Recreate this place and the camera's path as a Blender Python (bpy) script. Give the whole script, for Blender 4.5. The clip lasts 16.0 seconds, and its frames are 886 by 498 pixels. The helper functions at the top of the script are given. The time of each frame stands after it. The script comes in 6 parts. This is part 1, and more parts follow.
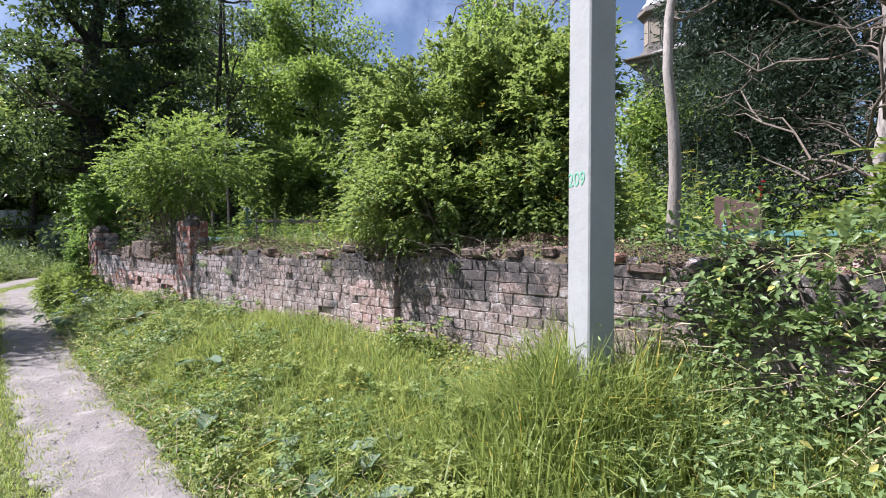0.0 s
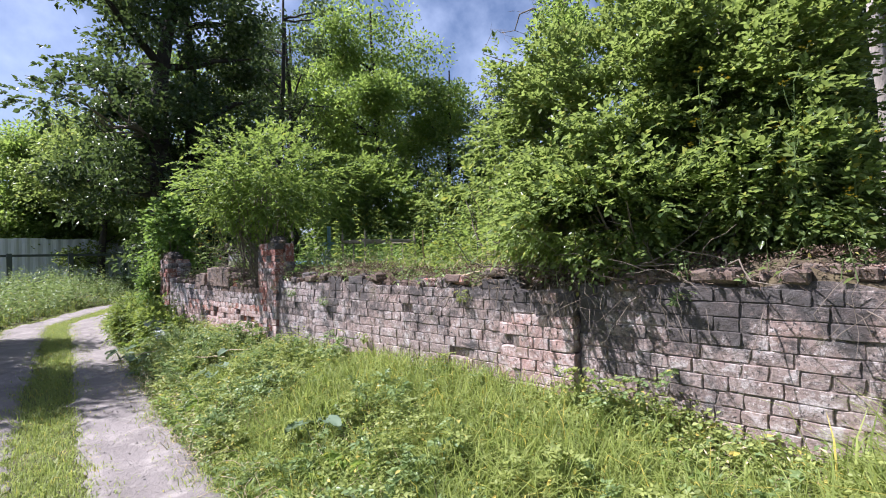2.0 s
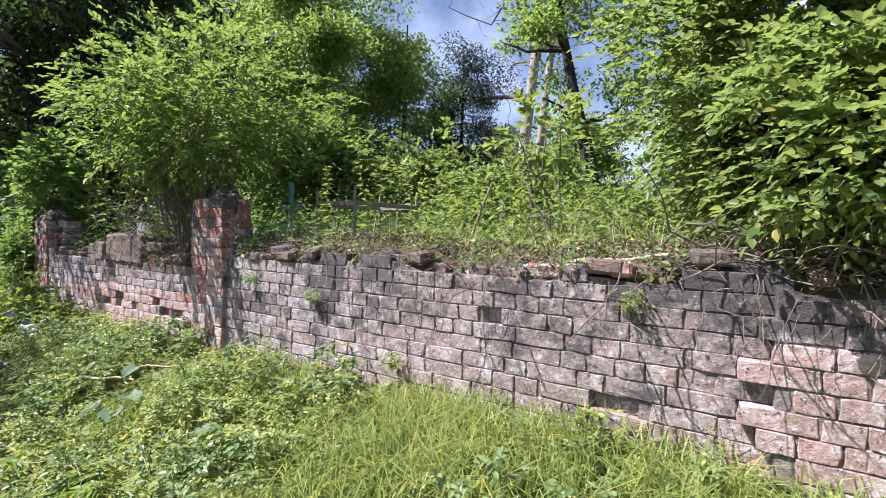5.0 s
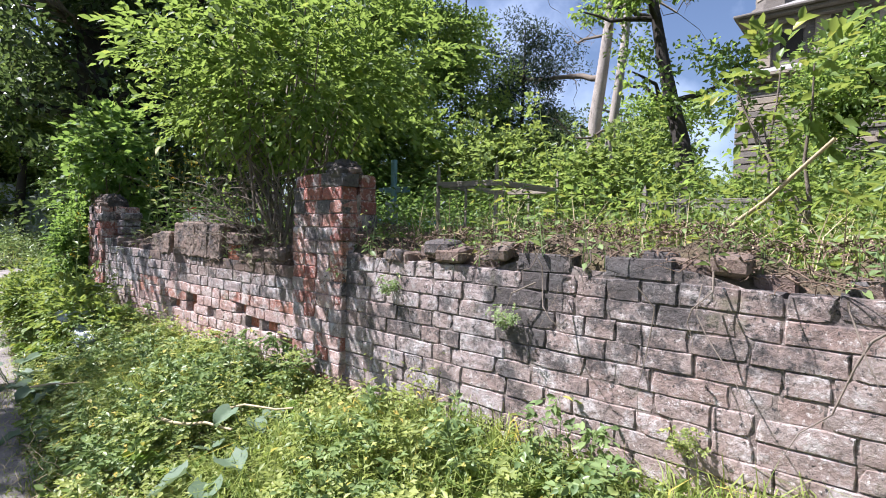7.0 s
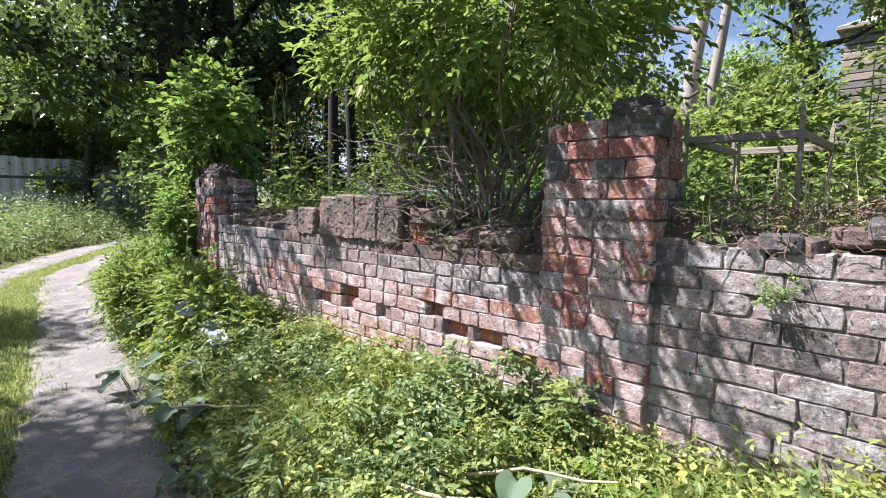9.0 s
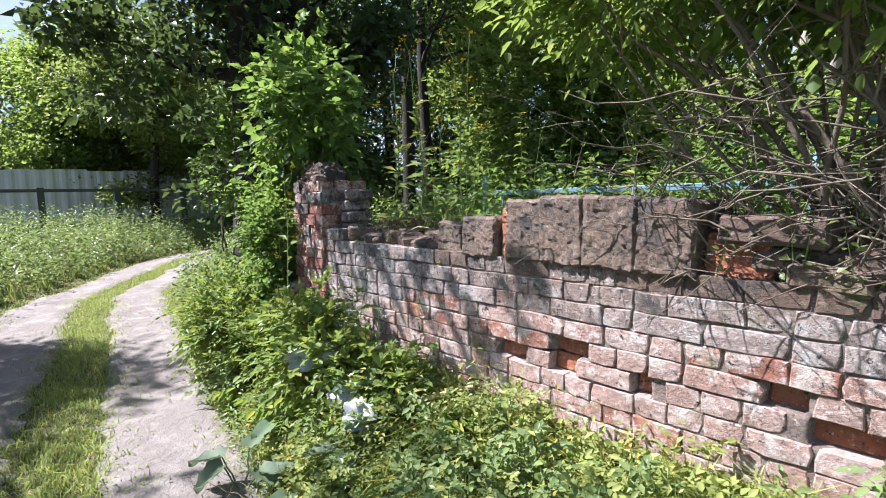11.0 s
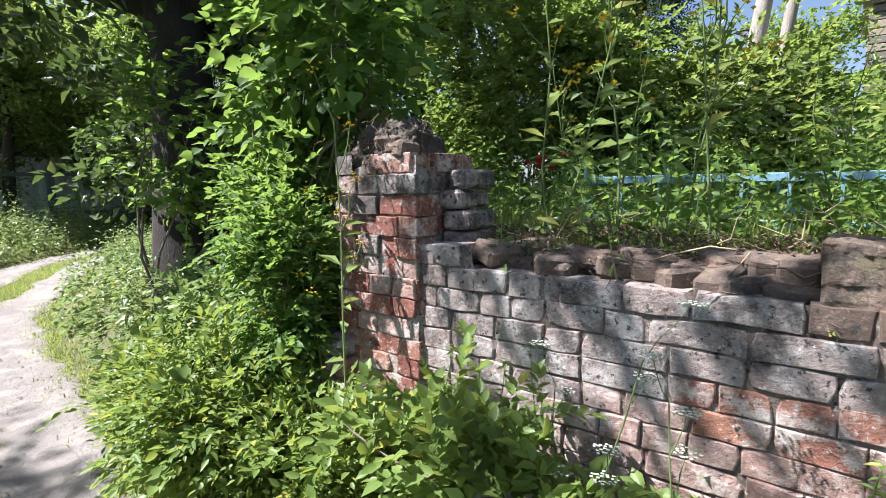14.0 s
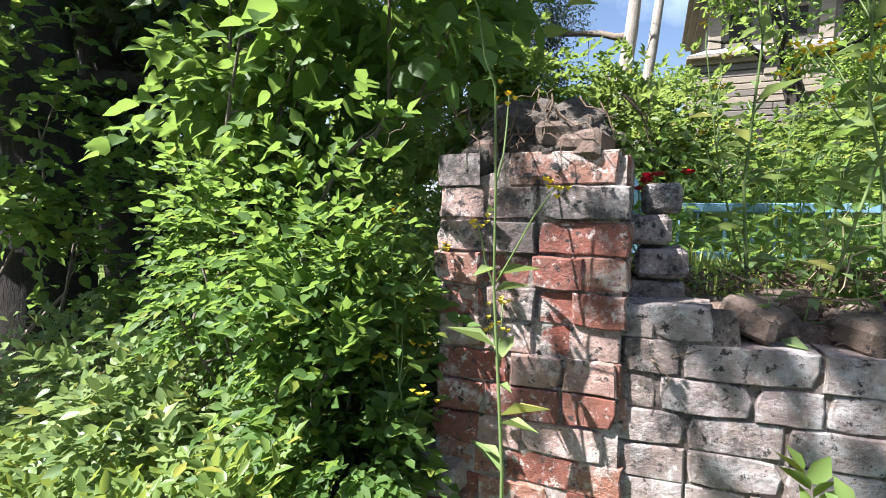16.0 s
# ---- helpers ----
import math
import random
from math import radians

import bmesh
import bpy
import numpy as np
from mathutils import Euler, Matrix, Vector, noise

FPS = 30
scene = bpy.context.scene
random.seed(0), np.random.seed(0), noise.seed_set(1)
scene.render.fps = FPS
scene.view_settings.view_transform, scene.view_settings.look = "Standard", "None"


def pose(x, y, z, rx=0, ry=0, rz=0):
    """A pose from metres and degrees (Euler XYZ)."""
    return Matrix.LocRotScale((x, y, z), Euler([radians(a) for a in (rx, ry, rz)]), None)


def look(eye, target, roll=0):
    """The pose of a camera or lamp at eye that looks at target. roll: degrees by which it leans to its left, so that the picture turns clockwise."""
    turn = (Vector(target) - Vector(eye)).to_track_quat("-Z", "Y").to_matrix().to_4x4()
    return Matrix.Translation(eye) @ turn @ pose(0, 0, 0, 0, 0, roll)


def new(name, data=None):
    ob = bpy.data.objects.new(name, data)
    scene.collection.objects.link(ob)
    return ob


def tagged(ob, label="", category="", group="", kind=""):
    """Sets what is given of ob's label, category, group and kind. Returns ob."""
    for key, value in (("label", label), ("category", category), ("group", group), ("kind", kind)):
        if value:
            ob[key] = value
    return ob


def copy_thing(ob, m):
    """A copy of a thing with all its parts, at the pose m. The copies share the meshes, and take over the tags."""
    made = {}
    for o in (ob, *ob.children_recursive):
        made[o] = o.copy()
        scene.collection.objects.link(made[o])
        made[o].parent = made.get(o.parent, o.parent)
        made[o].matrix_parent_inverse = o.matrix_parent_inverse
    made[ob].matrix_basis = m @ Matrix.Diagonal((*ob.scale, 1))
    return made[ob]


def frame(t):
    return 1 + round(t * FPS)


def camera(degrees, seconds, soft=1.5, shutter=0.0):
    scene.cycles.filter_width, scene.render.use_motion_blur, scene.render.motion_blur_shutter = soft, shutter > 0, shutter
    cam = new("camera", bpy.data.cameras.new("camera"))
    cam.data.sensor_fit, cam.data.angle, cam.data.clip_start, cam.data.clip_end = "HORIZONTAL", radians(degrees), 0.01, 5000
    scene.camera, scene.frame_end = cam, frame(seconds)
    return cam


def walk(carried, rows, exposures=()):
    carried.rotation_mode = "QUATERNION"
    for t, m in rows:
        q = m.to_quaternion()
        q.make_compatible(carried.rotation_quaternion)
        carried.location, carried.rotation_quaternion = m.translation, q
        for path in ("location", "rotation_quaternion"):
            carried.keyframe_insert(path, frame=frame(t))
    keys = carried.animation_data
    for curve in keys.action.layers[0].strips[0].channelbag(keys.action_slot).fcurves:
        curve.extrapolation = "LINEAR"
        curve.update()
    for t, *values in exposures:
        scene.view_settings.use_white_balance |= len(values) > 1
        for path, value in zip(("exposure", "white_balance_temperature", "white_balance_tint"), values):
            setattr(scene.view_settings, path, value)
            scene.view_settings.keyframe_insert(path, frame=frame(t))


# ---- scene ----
cam = camera(82.4, 16.0, soft=1.0)
METRES, EYE, TILT, LEAN, TURN = 11.6, 1.47, 0.0, 0.0, 40.6
ROWS = [
    (0.0, 0.0, 0.0, 0.0, -0.0, -1.42, 0.04),
    (0.5, -0.0205, 0.024, 0.0014, 3.61, -0.17, 1.46),
    (1.0, -0.0435, 0.045, 0.0009, 7.59, -0.16, 1.56),
    (1.5, -0.0666, 0.0672, 0.0014, 7.93, -0.1, 1.68),
    (2.0, -0.0843, 0.0959, 0.0016, 4.93, 0.78, 1.4),
    (2.5, -0.1017, 0.1209, 0.0006, -2.69, 0.75, -0.01),
    (3.0, -0.1184, 0.1444, 0.0005, -6.94, 0.29, 0.87),
    (3.5, -0.129, 0.1763, -0.0029, -5.09, -0.76, 0.58),
    (4.0, -0.1444, 0.2061, -0.0039, -3.51, -1.44, -0.85),
    (6.5, -0.2372, 0.3479, -0.0033, -3.0, -1.58, -0.32),
    (7.0, -0.2588, 0.3696, -0.0052, 0.06, -2.66, -1.17),
    (7.5, -0.2836, 0.3886, -0.0056, 1.94, -4.38, -0.48),
    (8.0, -0.3081, 0.4113, -0.0052, 3.71, -4.56, 0.71),
    (8.5, -0.3366, 0.4302, -0.0065, 4.15, -4.23, 0.28),
    (9.0, -0.3635, 0.4503, -0.0072, 4.32, -5.81, -0.57),
    (9.5, -0.3855, 0.4752, -0.0057, 9.01, -5.63, -0.23),
    (10.0, -0.4092, 0.4969, -0.0056, 10.8, -4.82, 1.11),
    (12.5, -0.5089, 0.6148, -0.0056, 1.66, -7.96, 2.4),
    (13.0, -0.5306, 0.6324, -0.0051, -1.61, -7.05, 1.91),
    (13.5, -0.5522, 0.6509, -0.0048, -1.9, -7.12, 1.27),
    (14.0, -0.5698, 0.6753, -0.0046, -1.86, -7.14, 0.91),
    (14.5, -0.5874, 0.6945, -0.0056, -4.21, -6.54, -1.22),
    (15.0, -0.6051, 0.7137, -0.006, -8.9, -6.33, -0.45),
    (15.5, -0.6172, 0.7393, -0.0041, -13.72, -5.3, 1.07),
    (16.0, -0.6351, 0.7568, -0.0057, -18.01, -4.26, -0.47),
]
walk(cam, [(t, pose(0, 0, EYE, TILT, LEAN, TURN) @ pose(METRES * x, METRES * y, METRES * z, 90 + pitch, roll, yaw)) for t, x, y, z, yaw, pitch, roll in ROWS],
     [(0.0, 1.08, 5850, 20), (3.0, 1.17, 5850, 23), (6.5, 1.29, 5900, 20), (10.0, 1.42, 5950, 20), (13.0, 1.46, 6000, 16), (16.0, 1.82, 6100, 14)])

# ---- light ----
SUN_TO = Vector((-0.64, -0.54, 1.16)).normalized()
world = bpy.data.worlds.new("world")
scene.world = world
world.use_nodes = True
wn, wl = world.node_tree.nodes, world.node_tree.links
sky = wn.new("ShaderNodeTexSky")
sky.sky_type = "NISHITA"
sky.sun_disc = False
sky.sun_elevation = math.asin(SUN_TO.z)
sky.sun_rotation = math.atan2(SUN_TO.x, SUN_TO.y)
sky.dust_density = 1.6
cloud = wn.new("ShaderNodeTexNoise")
cloud.inputs["Scale"].default_value = 3.2
cloud.inputs["Detail"].default_value = 7
cloud.inputs["Roughness"].default_value = 0.55
ramp = wn.new("ShaderNodeValToRGB")
ramp.color_ramp.elements[0].position, ramp.color_ramp.elements[1].position = 0.50, 0.95
cmix = wn.new("ShaderNodeMix")
cmix.data_type = "RGBA"
cmix.inputs[7].default_value = (10.5, 12.0, 14.0, 1)
wl.new(cloud.outputs["Fac"], ramp.inputs["Fac"])
wl.new(ramp.outputs["Color"], cmix.inputs[0])
wl.new(sky.outputs["Color"], cmix.inputs[6])
wl.new(cmix.outputs[2], wn["Background"].inputs["Color"])
wn["Background"].inputs["Strength"].default_value = 0.060
sun = new("sun", bpy.data.lights.new("sun", "SUN"))
sun.data.energy, sun.data.angle, sun.data.color = 5.4, radians(0.6), (1.0, 0.96, 0.90)
sun.matrix_world = look(Vector((0, 0, 30)) + SUN_TO * 5, (0, 0, 30))

rng = np.random.default_rng(7)


# ---- materials ----
def material(name):
    m = bpy.data.materials.new(name)
    m.use_nodes = True
    return m, m.node_tree.nodes, m.node_tree.links, m.node_tree.nodes["Principled BSDF"]


def mixed(nodes, links, fac, a, b, mode="MIX"):
    n = nodes.new("ShaderNodeMix")
    n.data_type, n.blend_type = "RGBA", mode
    for sock, v in ((n.inputs[0], fac), (n.inputs[6], a), (n.inputs[7], b)):
        if hasattr(v, "default_value"):
            links.new(v, sock)
        elif isinstance(v, tuple):
            sock.default_value = (*v, 1)
        else:
            sock.default_value = v
    return n.outputs[2]


def noise_fac(nodes, links, scale, lo, hi, detail=5.0, where="world", rough=0.6, stretch=(1, 1, 1)):
    """A noise between 0 and 1, cut from lo to hi, over the world's metres or the thing's own."""
    src = nodes.new("ShaderNodeNewGeometry").outputs["Position"] if where == "world" else nodes.new("ShaderNodeTexCoord").outputs["Object"]
    mp = nodes.new("ShaderNodeMapping")
    mp.inputs["Scale"].default_value = stretch
    links.new(src, mp.inputs["Vector"])
    n = nodes.new("ShaderNodeTexNoise")
    n.inputs["Scale"].default_value, n.inputs["Detail"].default_value, n.inputs["Roughness"].default_value = scale, detail, rough
    links.new(mp.outputs["Vector"], n.inputs["Vector"])
    r = nodes.new("ShaderNodeMapRange")
    r.inputs["From Min"].default_value, r.inputs["From Max"].default_value = lo, hi
    links.new(n.outputs["Fac"], r.inputs["Value"])
    return r.outputs["Result"]


def bumped(nodes, links, bsdf, height, strength=0.4, distance=0.01):
    b = nodes.new("ShaderNodeBump")
    b.inputs["Strength"].default_value, b.inputs["Distance"].default_value = strength, distance
    links.new(height, b.inputs["Height"])
    links.new(b.outputs["Normal"], bsdf.inputs["Normal"])


def drift_fac(nodes, links, scale, lo, hi, rise=0.0, level=0.0, detail=8.0, rough=0.7, stretch=(1, 1, 1)):
    """A noise between 0 and 1 in world metres that grows by rise for each metre above the given level."""
    raw = noise_fac(nodes, links, scale, 0.0, 1.0, detail, "world", rough, stretch)
    sep = nodes.new("ShaderNodeSeparateXYZ")
    links.new(nodes.new("ShaderNodeNewGeometry").outputs["Position"], sep.inputs[0])
    up = nodes.new("ShaderNodeMath")
    up.operation = "SUBTRACT"
    links.new(sep.outputs["Z"], up.inputs[0])
    up.inputs[1].default_value = level
    add = nodes.new("ShaderNodeMath")
    add.operation = "MULTIPLY_ADD"
    links.new(up.outputs[0], add.inputs[0])
    add.inputs[1].default_value = rise
    links.new(raw, add.inputs[2])
    r = nodes.new("ShaderNodeMapRange")
    r.inputs["From Min"].default_value, r.inputs["From Max"].default_value = lo, hi
    links.new(add.outputs[0], r.inputs["Value"])
    return r.outputs["Result"]


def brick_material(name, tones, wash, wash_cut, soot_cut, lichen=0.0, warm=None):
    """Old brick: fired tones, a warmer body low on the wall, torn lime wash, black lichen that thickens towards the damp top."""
    m, n, l, b = material(name)
    rnd = n.new("ShaderNodeObjectInfo").outputs["Random"]
    r = n.new("ShaderNodeValToRGB")
    r.color_ramp.elements[0].color, r.color_ramp.elements[1].color = (*tones[0], 1), (*tones[-1], 1)
    for i, c in enumerate(tones[1:-1]):
        e = r.color_ramp.elements.new((i + 1) / (len(tones) - 1))
        e.color = (*c, 1)
    l.new(rnd, r.inputs["Fac"])
    col = r.outputs["Color"]
    if warm:
        col = mixed(n, l, drift_fac(n, l, 1.6, 0.42, 0.66, -0.55, 0.62, 5), col, warm)
    col = mixed(n, l, noise_fac(n, l, 13, 0.35, 0.7, 6), col, mixed(n, l, 0.5, col, (0.20, 0.12, 0.09)))
    grain = noise_fac(n, l, 60, 0.35, 0.7)
    col = mixed(n, l, grain, col, mixed(n, l, 0.45, col, (0.10, 0.06, 0.05)))
    w = drift_fac(n, l, 9, wash_cut, wash_cut + 0.10, 0, 0, 10, 0.78)
    col = mixed(n, l, w, col, mixed(n, l, noise_fac(n, l, 80, 0.35, 0.7), wash, tuple(0.72 * c for c in wash)))
    col = mixed(n, l, noise_fac(n, l, 46, 0.57, 0.64, 7, rough=0.75), col, tuple(min(0.66, 1.1 * c) for c in wash))
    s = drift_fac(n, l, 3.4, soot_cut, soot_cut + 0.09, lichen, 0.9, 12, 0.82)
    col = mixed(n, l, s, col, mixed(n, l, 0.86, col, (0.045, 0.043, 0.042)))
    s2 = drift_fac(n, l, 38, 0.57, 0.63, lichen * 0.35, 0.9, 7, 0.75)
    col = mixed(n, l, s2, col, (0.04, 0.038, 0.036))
    col = mixed(n, l, noise_fac(n, l, 4.3, 0.64, 0.74, 7), col, mixed(n, l, 0.6, col, (0.12, 0.125, 0.05)))
    l.new(col, b.inputs["Base Color"])
    b.inputs["Roughness"].default_value = 0.92
    relief = mixed(n, l, 0.45, noise_fac(n, l, 30, 0.2, 0.8, 9, rough=0.75), noise_fac(n, l, 9, 0.3, 0.7, 4))
    bumped(n, l, b, relief, 1.0, 0.014)
    return m


def plain(name, a, b2, scale=6.0, rough=0.8, metal=0.0, bump=0.3, where="world", stretch=(1, 1, 1), fine=(0.5, 0.5, 0.5), fine_amount=0.25):
    m, n, l, b = material(name)
    col = mixed(n, l, noise_fac(n, l, scale, 0.3, 0.7, 7, where, 0.65, stretch), a, b2)
    col = mixed(n, l, noise_fac(n, l, scale * 9, 0.52, 0.75, 5, where, 0.65, stretch), col, tuple(x * fine_amount * 2 for x in (a[0] * 0.6, a[1] * 0.6, a[2] * 0.6)))
    l.new(col, b.inputs["Base Color"])
    b.inputs["Roughness"].default_value, b.inputs["Metallic"].default_value = rough, metal
    if bump:
        bumped(n, l, b, noise_fac(n, l, scale * 7, 0.2, 0.8, 7, where, 0.65, stretch), bump, 0.01)
    return m


def leaf_material(name, dark, light, through_col, gloss=0.35, thin=0.4):
    """Leaves: each one its own tone, some light let through, a waxy gloss."""
    m, n, l, b = material(name)
    rnd = n.new("ShaderNodeNewGeometry").outputs["Random Per Island"]
    patch = noise_fac(n, l, 1.7, 0.35, 0.65, 3)
    col = mixed(n, l, rnd, dark, light)
    col = mixed(n, l, patch, col, mixed(n, l, 0.5, col, light))
    yellow = n.new("ShaderNodeMath")
    yellow.operation = "GREATER_THAN"
    yellow.inputs[1].default_value = 0.965
    l.new(rnd, yellow.inputs[0])
    col = mixed(n, l, yellow.outputs[0], col, (light[0] * 1.8, light[1] * 1.25, light[2]))
    l.new(col, b.inputs["Base Color"])
    b.inputs["Roughness"].default_value = gloss
    b.inputs["Specular IOR Level"].default_value = 0.24
    t = n.new("ShaderNodeBsdfTranslucent")
    l.new(mixed(n, l, 0.5, col, through_col), t.inputs["Color"])
    mx = n.new("ShaderNodeMixShader")
    mx.inputs[0].default_value = thin
    l.new(b.outputs[0], mx.inputs[1])
    l.new(t.outputs[0], mx.inputs[2])
    l.new(mx.outputs[0], n["Material Output"].inputs["Surface"])
    return m


GREY_TONES = [(0.30, 0.245, 0.215), (0.36, 0.30, 0.265), (0.33, 0.265, 0.235), (0.42, 0.35, 0.315), (0.37, 0.28, 0.24)]
RED_TONES = [(0.40, 0.16, 0.10), (0.44, 0.20, 0.13), (0.36, 0.145, 0.10), (0.47, 0.26, 0.19), (0.34, 0.12, 0.08)]
PINK_TONES = [(0.50, 0.31, 0.255), (0.47, 0.33, 0.285), (0.54, 0.38, 0.33), (0.45, 0.27, 0.225)]
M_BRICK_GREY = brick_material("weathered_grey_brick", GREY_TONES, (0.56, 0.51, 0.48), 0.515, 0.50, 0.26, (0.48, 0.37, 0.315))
# lichen on the middle stretch; beside the pole it also paints the bush's shade
M_BRICK_LICHEN_SHADE = brick_material("lichen_black_brick", GREY_TONES, (0.54, 0.50, 0.47), 0.525, 0.455, 0.16, (0.44, 0.33, 0.29))
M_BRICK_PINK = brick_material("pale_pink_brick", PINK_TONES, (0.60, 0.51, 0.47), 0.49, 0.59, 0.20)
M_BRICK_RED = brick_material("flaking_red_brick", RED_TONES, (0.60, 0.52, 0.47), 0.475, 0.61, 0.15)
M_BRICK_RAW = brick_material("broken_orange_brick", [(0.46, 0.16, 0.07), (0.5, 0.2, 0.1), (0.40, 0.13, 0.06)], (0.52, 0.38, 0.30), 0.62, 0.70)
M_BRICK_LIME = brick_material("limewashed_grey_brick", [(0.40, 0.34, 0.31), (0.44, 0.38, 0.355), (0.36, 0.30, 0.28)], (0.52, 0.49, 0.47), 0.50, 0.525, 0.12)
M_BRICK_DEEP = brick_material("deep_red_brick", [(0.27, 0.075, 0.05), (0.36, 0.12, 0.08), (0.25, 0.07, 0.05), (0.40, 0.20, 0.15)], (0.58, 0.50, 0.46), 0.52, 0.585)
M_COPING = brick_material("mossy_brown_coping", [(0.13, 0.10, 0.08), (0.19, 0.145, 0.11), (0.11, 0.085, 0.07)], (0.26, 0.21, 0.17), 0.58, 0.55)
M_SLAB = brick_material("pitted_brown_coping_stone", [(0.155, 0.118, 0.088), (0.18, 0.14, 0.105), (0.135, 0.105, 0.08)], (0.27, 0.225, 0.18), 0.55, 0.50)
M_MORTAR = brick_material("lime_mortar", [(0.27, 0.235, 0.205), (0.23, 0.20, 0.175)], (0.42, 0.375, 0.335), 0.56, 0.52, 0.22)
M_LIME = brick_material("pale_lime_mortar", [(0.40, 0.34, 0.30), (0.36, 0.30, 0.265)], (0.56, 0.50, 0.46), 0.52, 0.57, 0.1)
M_CONCRETE = plain("pale_concrete", (0.34, 0.345, 0.335), (0.285, 0.29, 0.28), 3, 0.85, bump=0.25, fine_amount=0.7)
M_BARK = plain("dark_furrowed_bark", (0.05, 0.041, 0.034), (0.022, 0.019, 0.017), 7, 0.95, bump=1.0, stretch=(1, 1, 0.25))
M_BARK_PALE = plain("pale_grey_bark", (0.40, 0.36, 0.32), (0.24, 0.21, 0.18), 5, 0.9, bump=0.7, stretch=(1, 1, 0.3))
M_TWIG = plain("grey_brown_twig", (0.20, 0.165, 0.13), (0.12, 0.095, 0.07), 14, 0.9, bump=0.4)
M_STRAW = plain("dry_straw", (0.48, 0.40, 0.25), (0.36, 0.28, 0.16), 11, 0.85, bump=0.0)
M_DEBRIS = plain("dead_leaf_litter", (0.12, 0.08, 0.055), (0.20, 0.14, 0.095), 12, 0.95, bump=0.6)
M_SHEET = plain("grey_sheet_fence", (0.52, 0.56, 0.57), (0.45, 0.48, 0.49), 1.2, 0.6, bump=0.05, fine_amount=0.75)
M_RAIL = plain("dark_green_painted_steel", (0.03, 0.045, 0.042), (0.045, 0.055, 0.05), 6, 0.5, bump=0.1)
M_BLUE = plain("faded_blue_paint", (0.13, 0.27, 0.36), (0.18, 0.32, 0.40), 8, 0.55, bump=0.15)
M_TEAL = plain("turquoise_paint", (0.10, 0.27, 0.26), (0.15, 0.32, 0.30), 8, 0.55, bump=0.15)
M_WOOD = plain("weathered_grey_timber", (0.20, 0.18, 0.155), (0.12, 0.105, 0.09), 3.5, 0.9, bump=0.5, stretch=(0.3, 0.3, 3))
M_WOOD_PALE = plain("faded_ochre_timber", (0.33, 0.28, 0.215), (0.22, 0.185, 0.145), 3.5, 0.9, bump=0.5, stretch=(0.3, 0.3, 3))
M_ROOF = plain("worn_grey_roof_sheet", (0.34, 0.34, 0.335), (0.22, 0.2, 0.185), 2.0, 0.6, bump=0.2)
M_STONE = plain("brown_granite", (0.13, 0.085, 0.07), (0.09, 0.06, 0.05), 14, 0.4, bump=0.1)
M_BAG = plain("white_plastic_sack", (0.42, 0.45, 0.45), (0.28, 0.31, 0.32), 7, 0.6, bump=0.2, fine_amount=0.8)
M_PAINT_GREEN = plain("pale_green_paint", (0.12, 0.38, 0.24), (0.20, 0.44, 0.30), 25, 0.7, bump=0.0)
M_DARK = plain("dark_opening", (0.02, 0.018, 0.016), (0.03, 0.026, 0.022), 3, 0.95, bump=0.0)
M_YELLOW = plain("yellow_petal", (0.72, 0.50, 0.03), (0.80, 0.60, 0.06), 20, 0.6, bump=0.0)
M_WHITE_FLOWER = plain("white_petal", (0.52, 0.53, 0.45), (0.42, 0.45, 0.36), 20, 0.6, bump=0.0)
M_RED_FLOWER = plain("red_petal", (0.70, 0.05, 0.06), (0.60, 0.03, 0.12), 20, 0.5, bump=0.0)
M_LEAF_BUSH = leaf_material("elder_leaf", (0.036, 0.072, 0.026), (0.175, 0.235, 0.075), (0.434, 0.552, 0.113), 0.30, 0.5)
M_LEAF_ELDER = leaf_material("sunny_elder_leaf", (0.038, 0.080, 0.024), (0.155, 0.225, 0.058), (0.42, 0.56, 0.10), 0.5, 0.46)
# near-black tone: the gloom inside the linden crowns is part of this colour
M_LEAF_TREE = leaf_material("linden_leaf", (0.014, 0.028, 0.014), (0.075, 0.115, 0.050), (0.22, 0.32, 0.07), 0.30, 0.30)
M_LEAF_MAPLE = leaf_material("maple_leaf", (0.034, 0.068, 0.022), (0.165, 0.25, 0.075), (0.46, 0.62, 0.10), 0.32, 0.54)
M_LEAF_DARK = leaf_material("spruce_needle", (0.016, 0.032, 0.022), (0.055, 0.085, 0.052), (0.104, 0.152, 0.083), 0.5, 0.22)
M_LEAF_LIGHT = leaf_material("young_bright_leaf", (0.108, 0.178, 0.045), (0.188, 0.268, 0.075), (0.435, 0.494, 0.074), 0.4, 0.45)
M_WEED = leaf_material("weed_leaf", (0.075, 0.136, 0.055), (0.244, 0.319, 0.122), (0.366, 0.475, 0.122), 0.36, 0.34)
M_WEED_BANK = leaf_material("bank_weed_leaf", (0.13, 0.185, 0.055), (0.36, 0.40, 0.125), (0.46, 0.53, 0.12), 0.45, 0.4)
M_LEAF_SHOOT = leaf_material("shoot_leaf", (0.040, 0.090, 0.026), (0.13, 0.22, 0.06), (0.36, 0.52, 0.09), 0.5, 0.5)
M_BURDOCK = leaf_material("burdock_leaf", (0.114, 0.171, 0.099), (0.166, 0.228, 0.148), (0.249, 0.323, 0.132), 0.55, 0.3)
M_GRASS = leaf_material("grass_blade", (0.10, 0.165, 0.038), (0.35, 0.40, 0.115), (0.44, 0.52, 0.11), 0.48, 0.42)


